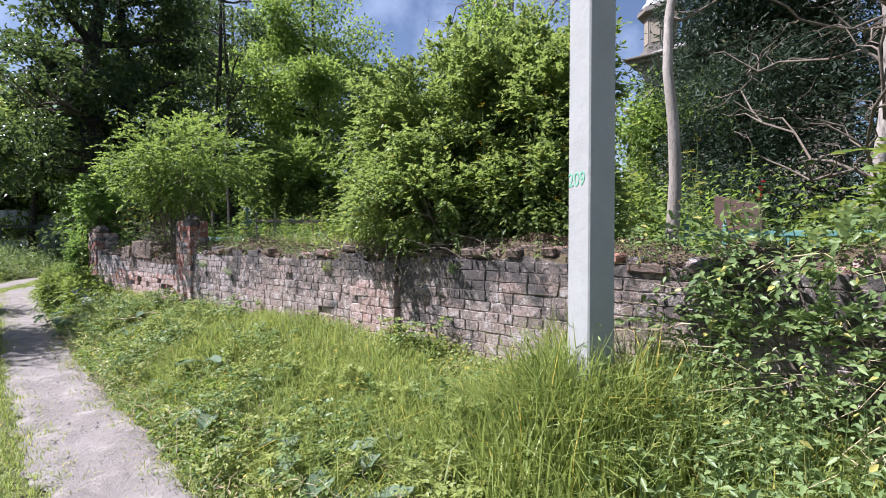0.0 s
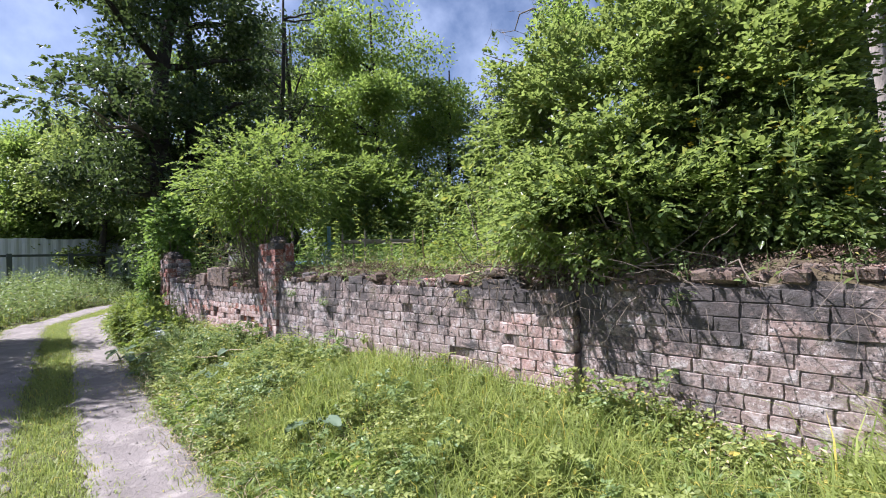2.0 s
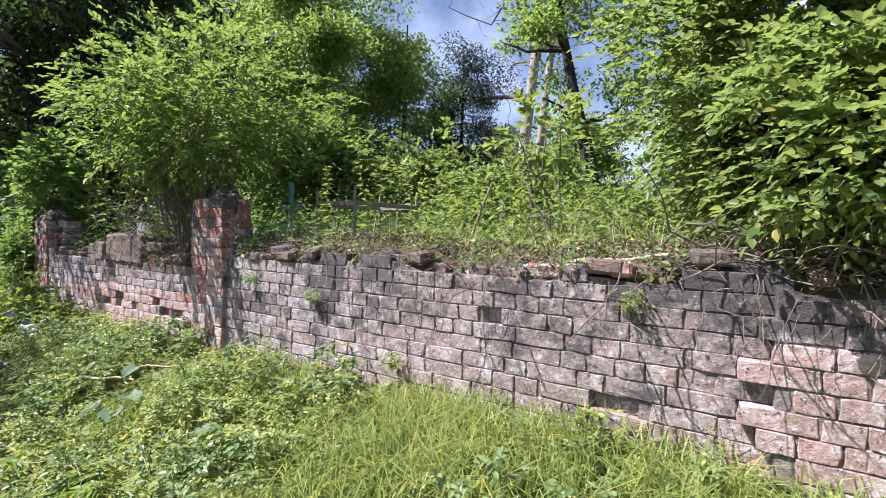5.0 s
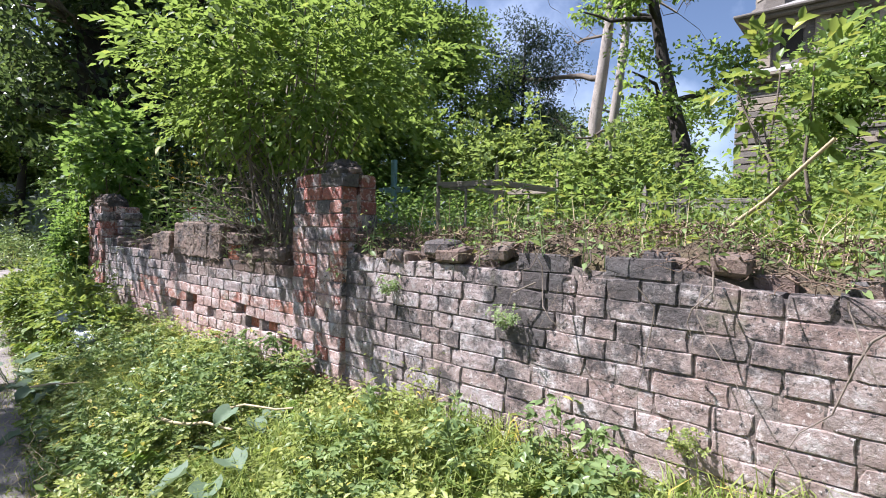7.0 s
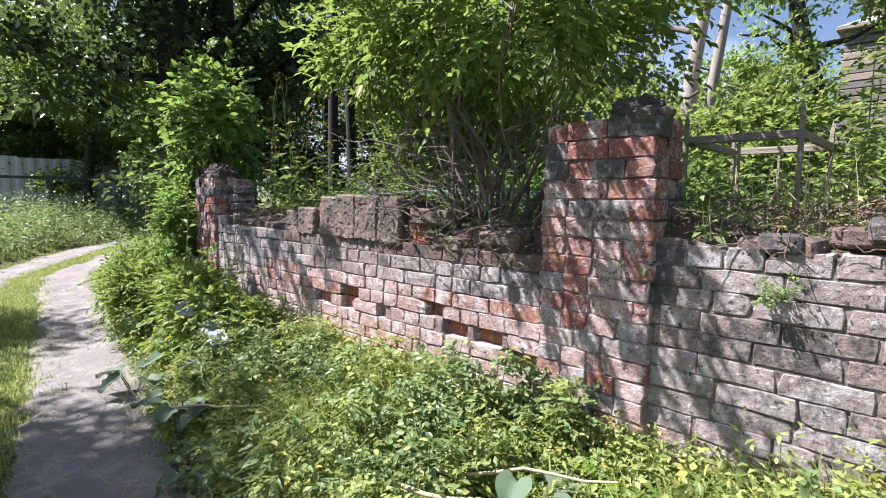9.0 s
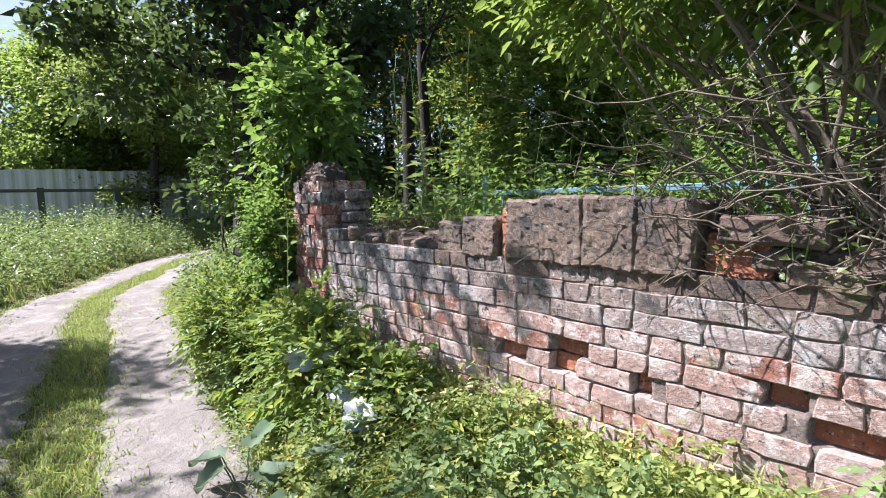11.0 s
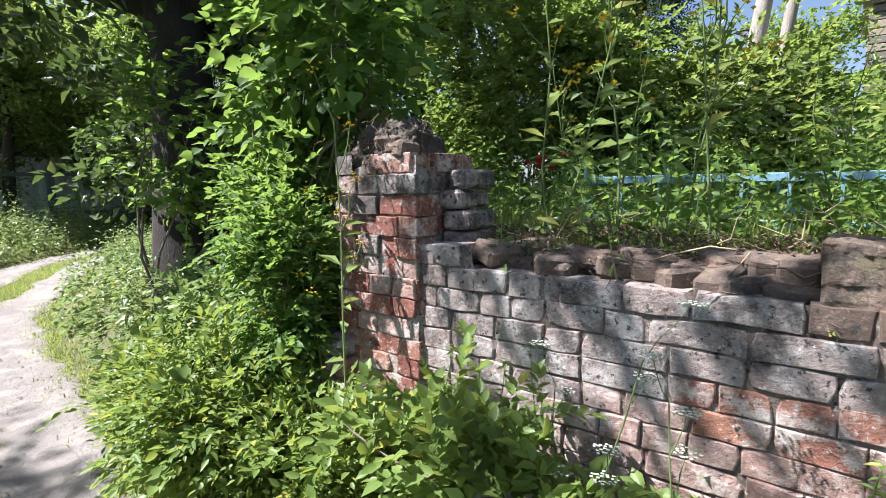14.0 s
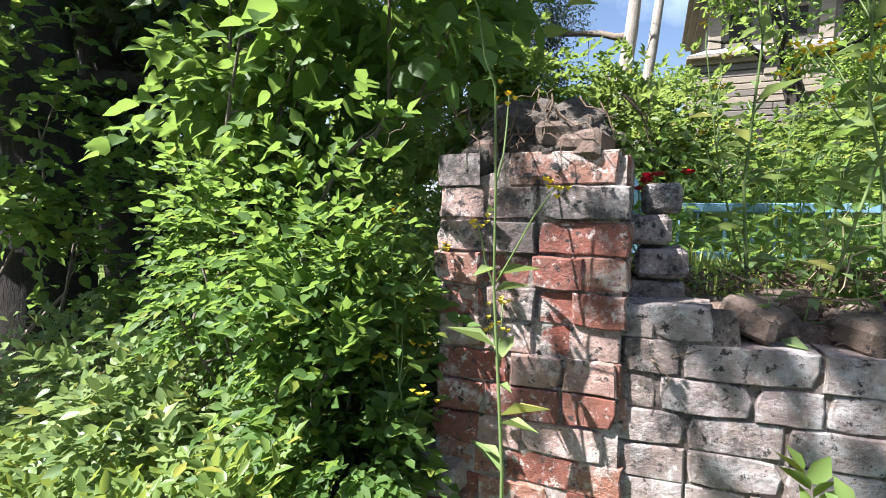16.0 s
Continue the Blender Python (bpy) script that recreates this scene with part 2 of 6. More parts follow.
def ground_material():
    m, n, l, b = material("grassy_earth")
    col = mixed(n, l, noise_fac(n, l, 2.2, 0.35, 0.65, 8), (0.10, 0.125, 0.035), (0.17, 0.15, 0.075))
    col = mixed(n, l, noise_fac(n, l, 26, 0.45, 0.7, 6), col, (0.065, 0.065, 0.028))
    l.new(col, b.inputs["Base Color"])
    b.inputs["Roughness"].default_value = 0.95
    bumped(n, l, b, noise_fac(n, l, 30, 0.2, 0.8, 8), 1.0, 0.03)
    return m


def road_material():
    m, n, l, b = material("dry_sandy_track")
    col = mixed(n, l, noise_fac(n, l, 1.3, 0.3, 0.7, 9), (0.25, 0.224, 0.208), (0.17, 0.15, 0.137))
    col = mixed(n, l, noise_fac(n, l, 3.5, 0.5, 0.66, 10, rough=0.7), col, (0.31, 0.282, 0.255))
    col = mixed(n, l, noise_fac(n, l, 70, 0.6, 0.72, 4), col, (0.17, 0.145, 0.12))
    l.new(col, b.inputs["Base Color"])
    b.inputs["Roughness"].default_value = 0.95
    bumped(n, l, b, noise_fac(n, l, 9, 0.2, 0.8, 9, rough=0.7), 0.8, 0.03)
    return m


M_GROUND, M_ROAD = ground_material(), road_material()


# ---- mesh helpers ----
def mesh_of(name, verts, faces, mat, smooth=False):
    me = bpy.data.meshes.new(name)
    me.from_pydata(verts if isinstance(verts, list) else verts.tolist(), [], faces if isinstance(faces, list) else faces.tolist())
    me.materials.append(mat)
    if smooth:
        me.polygons.foreach_set("use_smooth", [True] * len(me.polygons))
    me.update()
    return me


def part(name, bm, mat, parent=None, label="", smooth=False):
    """Links a bmesh, or a finished mesh, as one object under its thing."""
    if isinstance(bm, bpy.types.Mesh):
        me = bm
    else:
        me = bpy.data.meshes.new(name)
        bm.normal_update()
        bm.to_mesh(me)
        bm.free()
        me.materials.append(mat)
        if smooth:
            me.polygons.foreach_set("use_smooth", [True] * len(me.polygons))
    ob = new(name, me)
    ob.parent = parent
    if label:
        ob["label"] = label
    return ob


def boxed(bm, x0, y0, z0, x1, y1, z1, m=None, bevel=0.0):
    made = bmesh.ops.create_cube(bm, size=1)["verts"]
    for v in made:
        v.co = Vector(((x0 + x1) / 2 + v.co.x * (x1 - x0), (y0 + y1) / 2 + v.co.y * (y1 - y0), (z0 + z1) / 2 + v.co.z * (z1 - z0)))
    if bevel:
        edges = list({e for v in made for e in v.link_edges})
        made = bmesh.ops.bevel(bm, geom=edges, offset=bevel, segments=1, affect="EDGES")["verts"]
    if m is not None:
        bmesh.ops.transform(bm, matrix=m, verts=[v for v in made if v.is_valid])
    return bm


def tube_data(points, radii, sides=7):
    """Verts and quads of a tapered tube along points."""
    pts = [Vector(p) for p in points]
    verts, faces = [], []
    for i, p in enumerate(pts):
        d = (pts[min(i + 1, len(pts) - 1)] - pts[max(i - 1, 0)]).normalized()
        a = d.cross(Vector((0.31, 0.95, 0.05))).normalized()
        c = d.cross(a)
        for k in range(sides):
            t = 2 * math.pi * k / sides
            q = p + (a * math.cos(t) + c * math.sin(t)) * radii[i]
            verts.append((q.x, q.y, q.z))
    for i in range(len(pts) - 1):
        for k in range(sides):
            faces.append((i * sides + k, i * sides + (k + 1) % sides, (i + 1) * sides + (k + 1) % sides, (i + 1) * sides + k))
    return verts, faces


class Soup:
    """Gathers verts and faces for one mesh."""

    def __init__(self):
        self.v, self.f = [], []

    def add(self, verts, faces):
        o = len(self.v)
        self.v.extend(verts)
        self.f.extend([tuple(i + o for i in fc) for fc in faces])

    def tube(self, points, radii, sides=6):
        self.add(*tube_data(points, radii, sides))

    def mesh(self, name, mat, smooth=True):
        return mesh_of(name, self.v, self.f, mat, smooth)


def unit(a):
    return a / np.maximum(np.linalg.norm(a, axis=-1, keepdims=True), 1e-9)


def leaf_arrays(base, along, normal, length, width, fold=0.25, droop=0.12, fuller=False):
    """Folded pointed leaves, two faces each (four for a fuller outline), from arrays of foot points, directions and sizes."""
    side = unit(np.cross(along, normal))
    up = unit(np.cross(side, along))
    L, W = length[:, None], width[:, None]
    if fuller == 2:
        rim = []
        for t, q in ((0.06, 0.30), (0.28, 0.5), (0.58, 0.40), (0.82, 0.15)):
            m = base + along * L * t - up * L * droop * t * t
            rim += [m + side * W * q + up * W * fold * 1.4 * q, m - side * W * q + up * W * fold * 1.4 * q]
        tip = base + along * L - up * L * droop
        spine = base + along * L * 0.45 - up * L * droop * 0.2
        verts = np.stack([spine, base, rim[0], rim[2], rim[4], rim[6], tip, rim[7], rim[5], rim[3], rim[1]], 1).reshape(-1, 3)
        i = np.arange(len(base))[:, None] * 11
        return verts, np.concatenate([i + np.array([[0, k % 10 + 1, k]]) for k in range(1, 11)], 1).reshape(-1, 3)
    if fuller:
        rim = []
        for t, q in ((0.2, 0.40), (0.55, 0.5)):
            m = base + along * L * t - up * L * droop * t * t
            rim += [m + side * W * q + up * W * fold * 2 * q, m - side * W * q + up * W * fold * 2 * q]
        tip = base + along * L - up * L * droop
        verts = np.stack([base, rim[0], rim[2], tip, rim[3], rim[1]], 1).reshape(-1, 3)
        i = np.arange(len(base))[:, None] * 6
        return verts, np.concatenate([i + np.array([t]) for t in ([0, 3, 2], [0, 2, 1], [0, 4, 3], [0, 5, 4])], 1).reshape(-1, 3)
    mid = base + along * L * 0.45
    left = mid + side * W * 0.5 + up * W * fold
    right = mid - side * W * 0.5 + up * W * fold
    tip = base + along * L - up * L * droop
    verts = np.stack([base, left, tip, right], 1).reshape(-1, 3)
    i = np.arange(len(base))[:, None] * 4
    faces = np.concatenate([i + np.array([[0, 2, 1]]), i + np.array([[0, 3, 2]])], 1).reshape(-1, 3)
    return verts, faces


def fast_mesh(name, verts, tris, mat):
    me = bpy.data.meshes.new(name)
    me.vertices.add(len(verts))
    me.vertices.foreach_set("co", np.asarray(verts, np.float32).ravel())
    me.loops.add(len(tris) * 3)
    me.loops.foreach_set("vertex_index", np.asarray(tris, np.int32).ravel())
    me.polygons.add(len(tris))
    me.polygons.foreach_set("loop_start", np.arange(len(tris), dtype=np.int32) * 3)
    me.materials.append(mat)
    me.update(calc_edges=True)
    me.validate()
    return me


def twig_leaves(feet, ways, r, leaflets=7, twig=0.2, leaf=0.07, ratio=0.42, spread=0.85, sag=0.35, fuller=False):
    """Twigs of paired leaflets: feet and ways are arrays, one row a twig."""
    n = len(feet)
    k = np.arange(leaflets)
    s = (k + 1) / leaflets
    tw = twig * r.uniform(0.6, 1.3, (n, 1, 1))
    way = unit(ways)[:, None, :]
    down = np.array([0, 0, -1.0])[None, None, :]
    pos = feet[:, None, :] + way * s[None, :, None] * tw + down * (s[None, :, None] ** 2) * tw * sag
    side = unit(np.cross(way[:, 0, :], np.array([0, 0, 1.0]) + r.normal(0, 0.25, (n, 3))))[:, None, :]
    sign = np.where(k % 2 == 0, 1.0, -1.0)[None, :, None]
    last = (k == leaflets - 1)[None, :, None]
    along = unit(way + np.where(last, 0, sign * side * spread) + r.normal(0, 0.22, (n, leaflets, 3)) + down * 0.18)
    nor = unit(np.array([0, 0, 1.0]) + r.normal(0, 0.45, (n, leaflets, 3)))
    ln = leaf * r.uniform(0.65, 1.25, n * leaflets)
    return leaf_arrays(pos.reshape(-1, 3), along.reshape(-1, 3), nor.reshape(-1, 3), ln, ln * ratio, 0.2, 0.15, fuller)


def lumpy(points, scale, seed):
    return np.array([noise.noise(Vector((p[0] * scale + seed, p[1] * scale - seed, p[2] * scale))) for p in points])


def crown_feet(count, centre, radii, r, seed, hollow=0.55, gaps=-0.12, lump=0.28, flat=0.0):
    """Foot points and outward ways of twigs in an uneven crown with gaps."""
    d = unit(r.normal(0, 1, (count, 3)))
    q = hollow + (1 - hollow) * r.random(count) ** 0.7
    size = 1 + lump * 2 * lumpy(d, 1.9, seed) + lump * lumpy(d, 4.5, seed + 9)
    p = d * (q * size)[:, None] * np.array(radii)
    keep = lumpy(p, 2.2 / max(0.6, min(radii)), seed + 3) > gaps
    if flat:
        keep &= p[:, 2] > -radii[2] * flat
    p, d = p[keep], d[keep]
    ways = unit(d + np.array([0, 0, 0.25]) + r.normal(0, 0.45, d.shape))
    return p + np.array(centre), ways


# ---- the lie of the land ----
WALL_Y = 3.14
EDGE_X = [-60.0, -34.0, -26.0, -22.5, -17.4, -11.2, -6.9, -5.6, -2.9, 6.0, 60.0]
EDGE_Y = [22.0, 16.0, 9.0, 5.6, 3.15, 2.32, 1.72, 1.58, 1.32, 0.8, -3.0]


def edge_y(x):
    """The road's side towards the wall."""
    return np.interp(x, EDGE_X, EDGE_Y)


def smooth01(t):
    t = np.clip(t, 0, 1)
    return t * t * (3 - 2 * t)


def raised(x):
    """The height of the graveyard behind the wall."""
    return 1.08 * smooth01((np.asarray(x) + 14.5) / 2.3)


def foot(x):
    """The ground's height along the foot of the wall."""
    return np.interp(x, [-16, -12.5, -11, -9, -6, -3, 1, 8], [0.15, 0.3, 0.36, 0.33, 0.42, 0.5, 0.42, 0.4])


def land(x, y):
    x, y = np.asarray(x, float), np.asarray(y, float)
    e = edge_y(x)
    near = np.abs(x + 10) < 28
    bank = foot(x) * smooth01((y - e) / np.maximum(WALL_Y - e, 0.6)) * np.where(near, 1, 0)
    back = np.where(y > WALL_Y + 0.2, raised(x), 0)
    swell = 0.02 * np.sin(x * 1.7 + 0.6) * np.sin(y * 2.1) * smooth01(np.abs(y - e + 0.9) - 0.9)
    meadow = 0.4 * smooth01((e - 2.1 - y) / 2.2) * np.where(near, 1, 0)
    rut = -0.05 * (smooth01((0.8 - np.abs(e - y - 0.36)) / 0.25) + smooth01((0.8 - np.abs(e - y - 1.58)) / 0.25)).clip(0, 1)
    return np.maximum(bank, back) + swell + rut + meadow


def spaced(lo, hi, step, far):
    """Grid lines, fine from lo to hi and coarser out to far."""
    mid = np.arange(lo, hi + 1e-6, step)
    out, g = [hi], step
    while out[-1] < far:
        g *= 1.35
        out.append(out[-1] + g)
    back, g = [lo], step
    while back[-1] > -far:
        g *= 1.35
        back.append(back[-1] - g)
    return np.concatenate([back[:0:-1], mid, out[1:]])


def build_ground():
    xs, ys = spaced(-30, 4, 0.2, 1600), spaced(-5, 4.2, 0.15, 1600)
    ys = np.sort(np.concatenate([ys, [WALL_Y + 0.19, WALL_Y + 0.21]]))
    X, Y = np.meshgrid(xs, ys)
    Z = land(X, Y)
    fine = np.array([0.03 * noise.noise(Vector((a * 2.2, b * 2.2, 0))) for a, b in zip(X.ravel(), Y.ravel())])
    verts = np.stack([X.ravel(), Y.ravel(), Z.ravel() + fine], 1)
    w, h = len(xs), len(ys)
    i = (np.arange(h - 1)[:, None] * w + np.arange(w - 1)[None, :]).ravel()
    me = mesh_of("ground", verts, np.stack([i, i + 1, i + w + 1, i + w], 1), M_GROUND, True)
    tagged(new("ground", me), "grassy bare earth that rises from the track to the wall", "ground", kind="structure")


def build_track(name, off0, off1, label):
    """One wheel track of the lane, with ragged sides, bedded on the ground."""
    verts, faces, n = [], [], 9
    xs = np.concatenate([np.arange(6, -24, -0.06), np.arange(-24, -40, -0.5)])
    for j, x in enumerate(xs):
        e = float(edge_y(x))
        a = e - off0 + 0.09 * noise.noise(Vector((x * 0.8, off0 * 7, 0))) + 0.10 * noise.noise(Vector((x * 5.3, off0 * 7, 4)))
        b = e - off1 + 0.09 * noise.noise(Vector((x * 0.8, off1 * 7, 2))) + 0.10 * noise.noise(Vector((x * 5.3, off1 * 7, 9)))
        for k in range(n):
            u = k / (n - 1)
            y = a + (b - a) * u
            z = float(land(x, y)) + 0.045 - 0.02 * math.sin(math.pi * u) + 0.03 * noise.noise(Vector((x * 2.2, y * 2.2, 0))) + 0.006 * noise.noise(Vector((x * 9, y * 9, 0)))
            if k in (0, n - 1):
                z -= 0.035
            verts.append((x, y, z))
        if j:
            for k in range(n - 1):
                p = (j - 1) * n + k
                faces.append((p, p + 1, p + n + 1, p + n))
    tagged(new(name, mesh_of(name, verts, faces, M_ROAD, True)), label, "dirt road", kind="structure")


build_ground()
build_track("road_1", 0.0, 0.72, "pale dry sandy wheel track beside the bank")
build_track("road_2", 1.17, 1.97, "pale dry sandy wheel track beside the meadow")


# ---- brickwork ----
def brick_mesh(name, length, height, depth, mat, seed, wear=0.0035):
    """A worn brick: front face towards -y, its middle at the origin, its outline uneven and a corner or two knocked off."""
    r = random.Random(seed)
    x, z = length / 2, height / 2
    outline = [(-1, -1), (-0.35, -1), (0.3, -1), (1, -1), (1, 0.1), (1, 1), (0.35, 1), (-0.3, 1), (-1, 1), (-1, -0.1)]
    chips = {k: r.uniform(0.006, 0.016) for k in (0, 3, 5, 8) if r.random() < 0.3}
    jog = [(r.uniform(-wear, wear), r.uniform(-wear, wear) * 0.8) for _ in outline]
    tilt, lean = r.uniform(-0.008, 0.008), r.uniform(-0.015, 0.015)
    rows = []
    for yy, inset in ((0.0, 0.004), (0.004, 0.0), (depth, 0.0)):
        ring = []
        for k, (sx, sz) in enumerate(outline):
            cut = chips.get(k, 0.002) if yy < depth else 0
            px = sx * (x - inset) + jog[k][0] - (math.copysign(cut, sx) if abs(sx) == 1 else 0)
            pz = sz * (z - inset * 0.8) + jog[k][1] - (math.copysign(cut * 0.45, sz) if abs(sz) == 1 else 0)
            ring.append((px, yy + (px * tilt + pz * lean + r.uniform(-0.001, 0.001) + cut * 0.25 if yy < depth else 0), pz))
        rows.append(ring)
    n = len(outline)
    verts = [v for ring in rows for v in ring] + [(r.uniform(-x, x) * 0.4, r.uniform(-0.002, 0.001), 0)]
    faces = [(3 * n, k, (k + 1) % n) for k in range(n)]
    for a in (0, n):
        faces += [(a + k, a + n + k, a + n + (k + 1) % n, a + (k + 1) % n) for k in range(n)]
    return mesh_of(name, verts, faces, mat)


def mortar_bed(parent, m, length, z0, z1, mortar, top=None, sink=None, seed=0.0, fill=0.0115, step=0.014):
    """The mortar between the bricks of a face: an uneven skin just behind their fronts, smeared over them here and there."""
    nu, nz = max(4, int(length / step)), max(4, int((z1 - z0) / step))
    us, zs = np.linspace(0.004, length - 0.004, nu + 1), np.linspace(z0, z1, nz + 1)
    verts = []
    for zz in zs:
        for u in us:
            zt = min(zz, top(u) - 0.012) if top else zz
            d = fill + 0.005 * noise.noise(Vector((u * 4.1 + seed, zt * 5.3, seed))) + 0.004 * noise.noise(Vector((u * 17 + seed, zt * 21, seed + 4))) + 0.003 * noise.noise(Vector((u * 55, zt * 60, seed)))
            worn = sink(u, zt) if sink else 0
            if worn:
                d = worn + 0.03 if worn > 0 else d + worn
            p = m @ Vector((u, d, zt))
            verts.append((p.x, p.y, p.z))
    w = nu + 1
    i = (np.arange(nz)[:, None] * w + np.arange(nu)[None, :]).ravel()
    part("mortar_bed", mesh_of("mortar_bed", verts, np.stack([i, i + 1, i + w + 1, i + w], 1), mortar, True), mortar, parent)


COURSE = 0.079
KINDS = {"stretcher": 0.25, "three": 0.185, "header": 0.125}
BRICKS = {}


def brick_of(kind, mat):
    """One of seven shapes for each kind and material."""
    key = (kind, mat.name, random.randrange(7))
    if key not in BRICKS:
        BRICKS[key] = brick_mesh("brick", KINDS[kind] - 0.003, COURSE - 0.003, 0.11, mat, hash_of(key))
    return BRICKS[key]


def hash_of(key):
    return sum(ord(c) * (i + 3) for i, c in enumerate(str(key)))


def lay_face(parent, m, length, z0, courses, choose, top=None, sink=None, rough=0.0022, mortar=None, odds=(5, 3, 1), other=(3, 5, 1), fill=0.0085):
    """Courses of bricks on a face that runs along m's x, front towards m's -y. choose(u, z): a material, or None for a gap; top(u): the height that stays; sink: depth of worn bricks."""
    for c in range(courses):
        z = z0 + (c + 0.5) * COURSE
        u = -0.12 * (c % 2) - random.uniform(0, 0.03)
        flip = c % 2
        while u < length:
            kind = random.choices(("stretcher", "header", "three"), odds)[0] if flip else random.choices(("stretcher", "header", "three"), other)[0]
            w = KINDS[kind]
            a, b = u, u + w
            u = b
            mid = (max(a, 0) + min(b, length)) / 2
            if b < 0.05 or a > length - 0.05:
                continue
            while (a < -0.015 or b > length + 0.015) and kind != "header":
                kind = "three" if kind == "stretcher" else "header"
                w = KINDS[kind]
                a, b = (0, w) if a < -0.015 else (length - w, length)
                if a > 0.02:
                    u = length
                else:
                    u = b
                mid = (a + b) / 2
            if top is not None and z > top(mid) + random.uniform(-0.02, 0.02):
                continue
            mat = choose(mid, z)
            if mat is None:
                continue
            ob = new("brick", brick_of(kind, mat))
            push = random.gauss(0, rough) + (sink(mid, z) if sink else 0)
            ob.matrix_world = m @ pose(min(max(mid, w / 2 - 0.01), length - w / 2 + 0.01), push, z + random.gauss(0, 0.0015), random.gauss(0, 0.4), random.gauss(0, 0.5), random.gauss(0, 0.4))
            ob.parent = parent
    mortar_bed(parent, m, length, z0, z0 + courses * COURSE, mortar or M_MORTAR, top, sink, length * 7.7, fill)


def wall_core(name, x0, x1, y0, y1, z0, top, label):
    """The masonry behind the faces, with a broken top."""
    s, n = Soup(), max(2, int(abs(x1 - x0) / 0.1))
    verts, faces = [], []
    for k in range(n + 1):
        x = x0 + (x1 - x0) * k / n
        t = top(x) + 0.02 * noise.noise(Vector((x * 7, 1, 0)))
        verts += [(x, y0, z0), (x, y0, t - 0.03), (x, (y0 + y1) / 2, t + 0.02 + 0.03 * noise.noise(Vector((x * 5, 3, 0)))), (x, y1, t - 0.02), (x, y1, z0)]
        if k:
            a = (k - 1) * 5
            faces += [(a + i, a + i + 1, a + i + 6, a + i + 5) for i in range(4)]
    faces += [(0, 1, 2, 3, 4), tuple(n * 5 + i for i in range(5))]
    s.add(verts, faces)
    ob = new(name, s.mesh(name, M_MORTAR, False))
    return tagged(ob, label, "brick wall", kind="structure")


def top_right(x):
    return 1.29 + 0.03 * math.sin(x * 2.3) + 0.02 * math.sin(x * 9.1)


def top_mid(x):
    return 1.25 + 0.03 * math.sin(x * 3.1 + 1) + 0.02 * math.sin(x * 11.0)


def top_far(x):
    return 1.10 + 0.015 * math.sin(x * 8.0)


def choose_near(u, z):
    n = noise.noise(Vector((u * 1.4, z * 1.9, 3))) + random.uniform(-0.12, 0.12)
    # black patch below the big bush: its shadow laid in brick colour, over lichen
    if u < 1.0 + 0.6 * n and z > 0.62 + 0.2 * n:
        return M_BRICK_LICHEN_SHADE
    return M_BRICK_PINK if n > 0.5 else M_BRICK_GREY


# the stretch beside the pole, the middle stretch, and the red stretch between the two piers
W1 = wall_core("wall_1", 4.5, -3.20, WALL_Y + 0.05, WALL_Y + 0.42, -0.1, top_right, "weathered grey brick wall, dark with lichen and painted bush shade under hanging plants")
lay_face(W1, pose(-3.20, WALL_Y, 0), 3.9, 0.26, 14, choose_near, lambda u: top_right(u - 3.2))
W2 = wall_core("wall_2", -3.215, -7.40, WALL_Y + 0.05, WALL_Y + 0.42, -0.1, top_mid, "weathered grey and pink brick wall with a crumbling mossy top")


def choose_mid(u, z):
    x = u - 7.39
    n = noise.noise(Vector((x * 1.3, z * 2.2, 6))) + random.uniform(-0.12, 0.12)
    if x > -3.78 and z < 1.10:
        return M_BRICK_PINK if n > -0.3 else M_BRICK_GREY
    if x < -6.75 and z < 0.85:
        return M_BRICK_RED if n > 0.12 else M_BRICK_PINK if n > -0.1 else M_BRICK_LIME
    if x < -6.0 + 0.5 * n:
        return M_BRICK_LICHEN_SHADE if n < 0.25 else M_BRICK_LIME
    return M_BRICK_PINK if n > 0.42 - 0.5 * max(0, 0.7 - z) else M_BRICK_GREY


def sink_mid(u, z):
    x = u - 7.39
    if x > -3.72:
        return -0.045
    return 0.04 if (-4.46 < x < -4.2 and 0.66 < z < 0.74) or (-4.96 < x < -4.85 and 0.98 < z < 1.06) else 0


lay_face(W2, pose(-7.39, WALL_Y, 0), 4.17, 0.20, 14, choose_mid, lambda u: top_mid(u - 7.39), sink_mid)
W3 = wall_core("wall_3", -7.86, -11.45, WALL_Y + 0.05, WALL_Y + 0.40, -0.1, top_far, "red brick wall with lime-washed flaking faces and hollows of fallen bricks")
HOLES = [(1.76, 0.694), (2.03, 0.694), (2.08, 0.773), (2.34, 0.694), (2.82, 0.773), (3.0, 0.694), (3.22, 0.694), (3.42, 0.615)]


def choose_far(u, z):
    if any(abs(u - a) < 0.085 and abs(z - b) < 0.04 for a, b in HOLES):
        return M_BRICK_RAW
    n = noise.noise(Vector((u * 1.1, z * 2.6, 2))) + random.uniform(-0.16, 0.16)
    if z > 1.05 and u > 1.2:
        return M_COPING if n > -0.2 else M_BRICK_GREY
    # the gate-pier end goes grey: lime crust, plus tree shade put into the colour
    if z > 0.90 - 0.1 * n or u < 0.75 + 0.5 * n:
        return M_BRICK_LIME if n > -0.12 else M_BRICK_GREY
    if z < 0.45:
        return M_BRICK_LIME
    return M_BRICK_RED if n > 0.1 else M_BRICK_PINK


def sink_far(u, z):
    return 0.05 if any(abs(u - a) < 0.085 and abs(z - b) < 0.04 for a, b in HOLES) else 0


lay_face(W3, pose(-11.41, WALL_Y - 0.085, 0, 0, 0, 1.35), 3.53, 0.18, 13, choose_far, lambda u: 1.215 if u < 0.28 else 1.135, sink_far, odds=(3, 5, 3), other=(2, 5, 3))


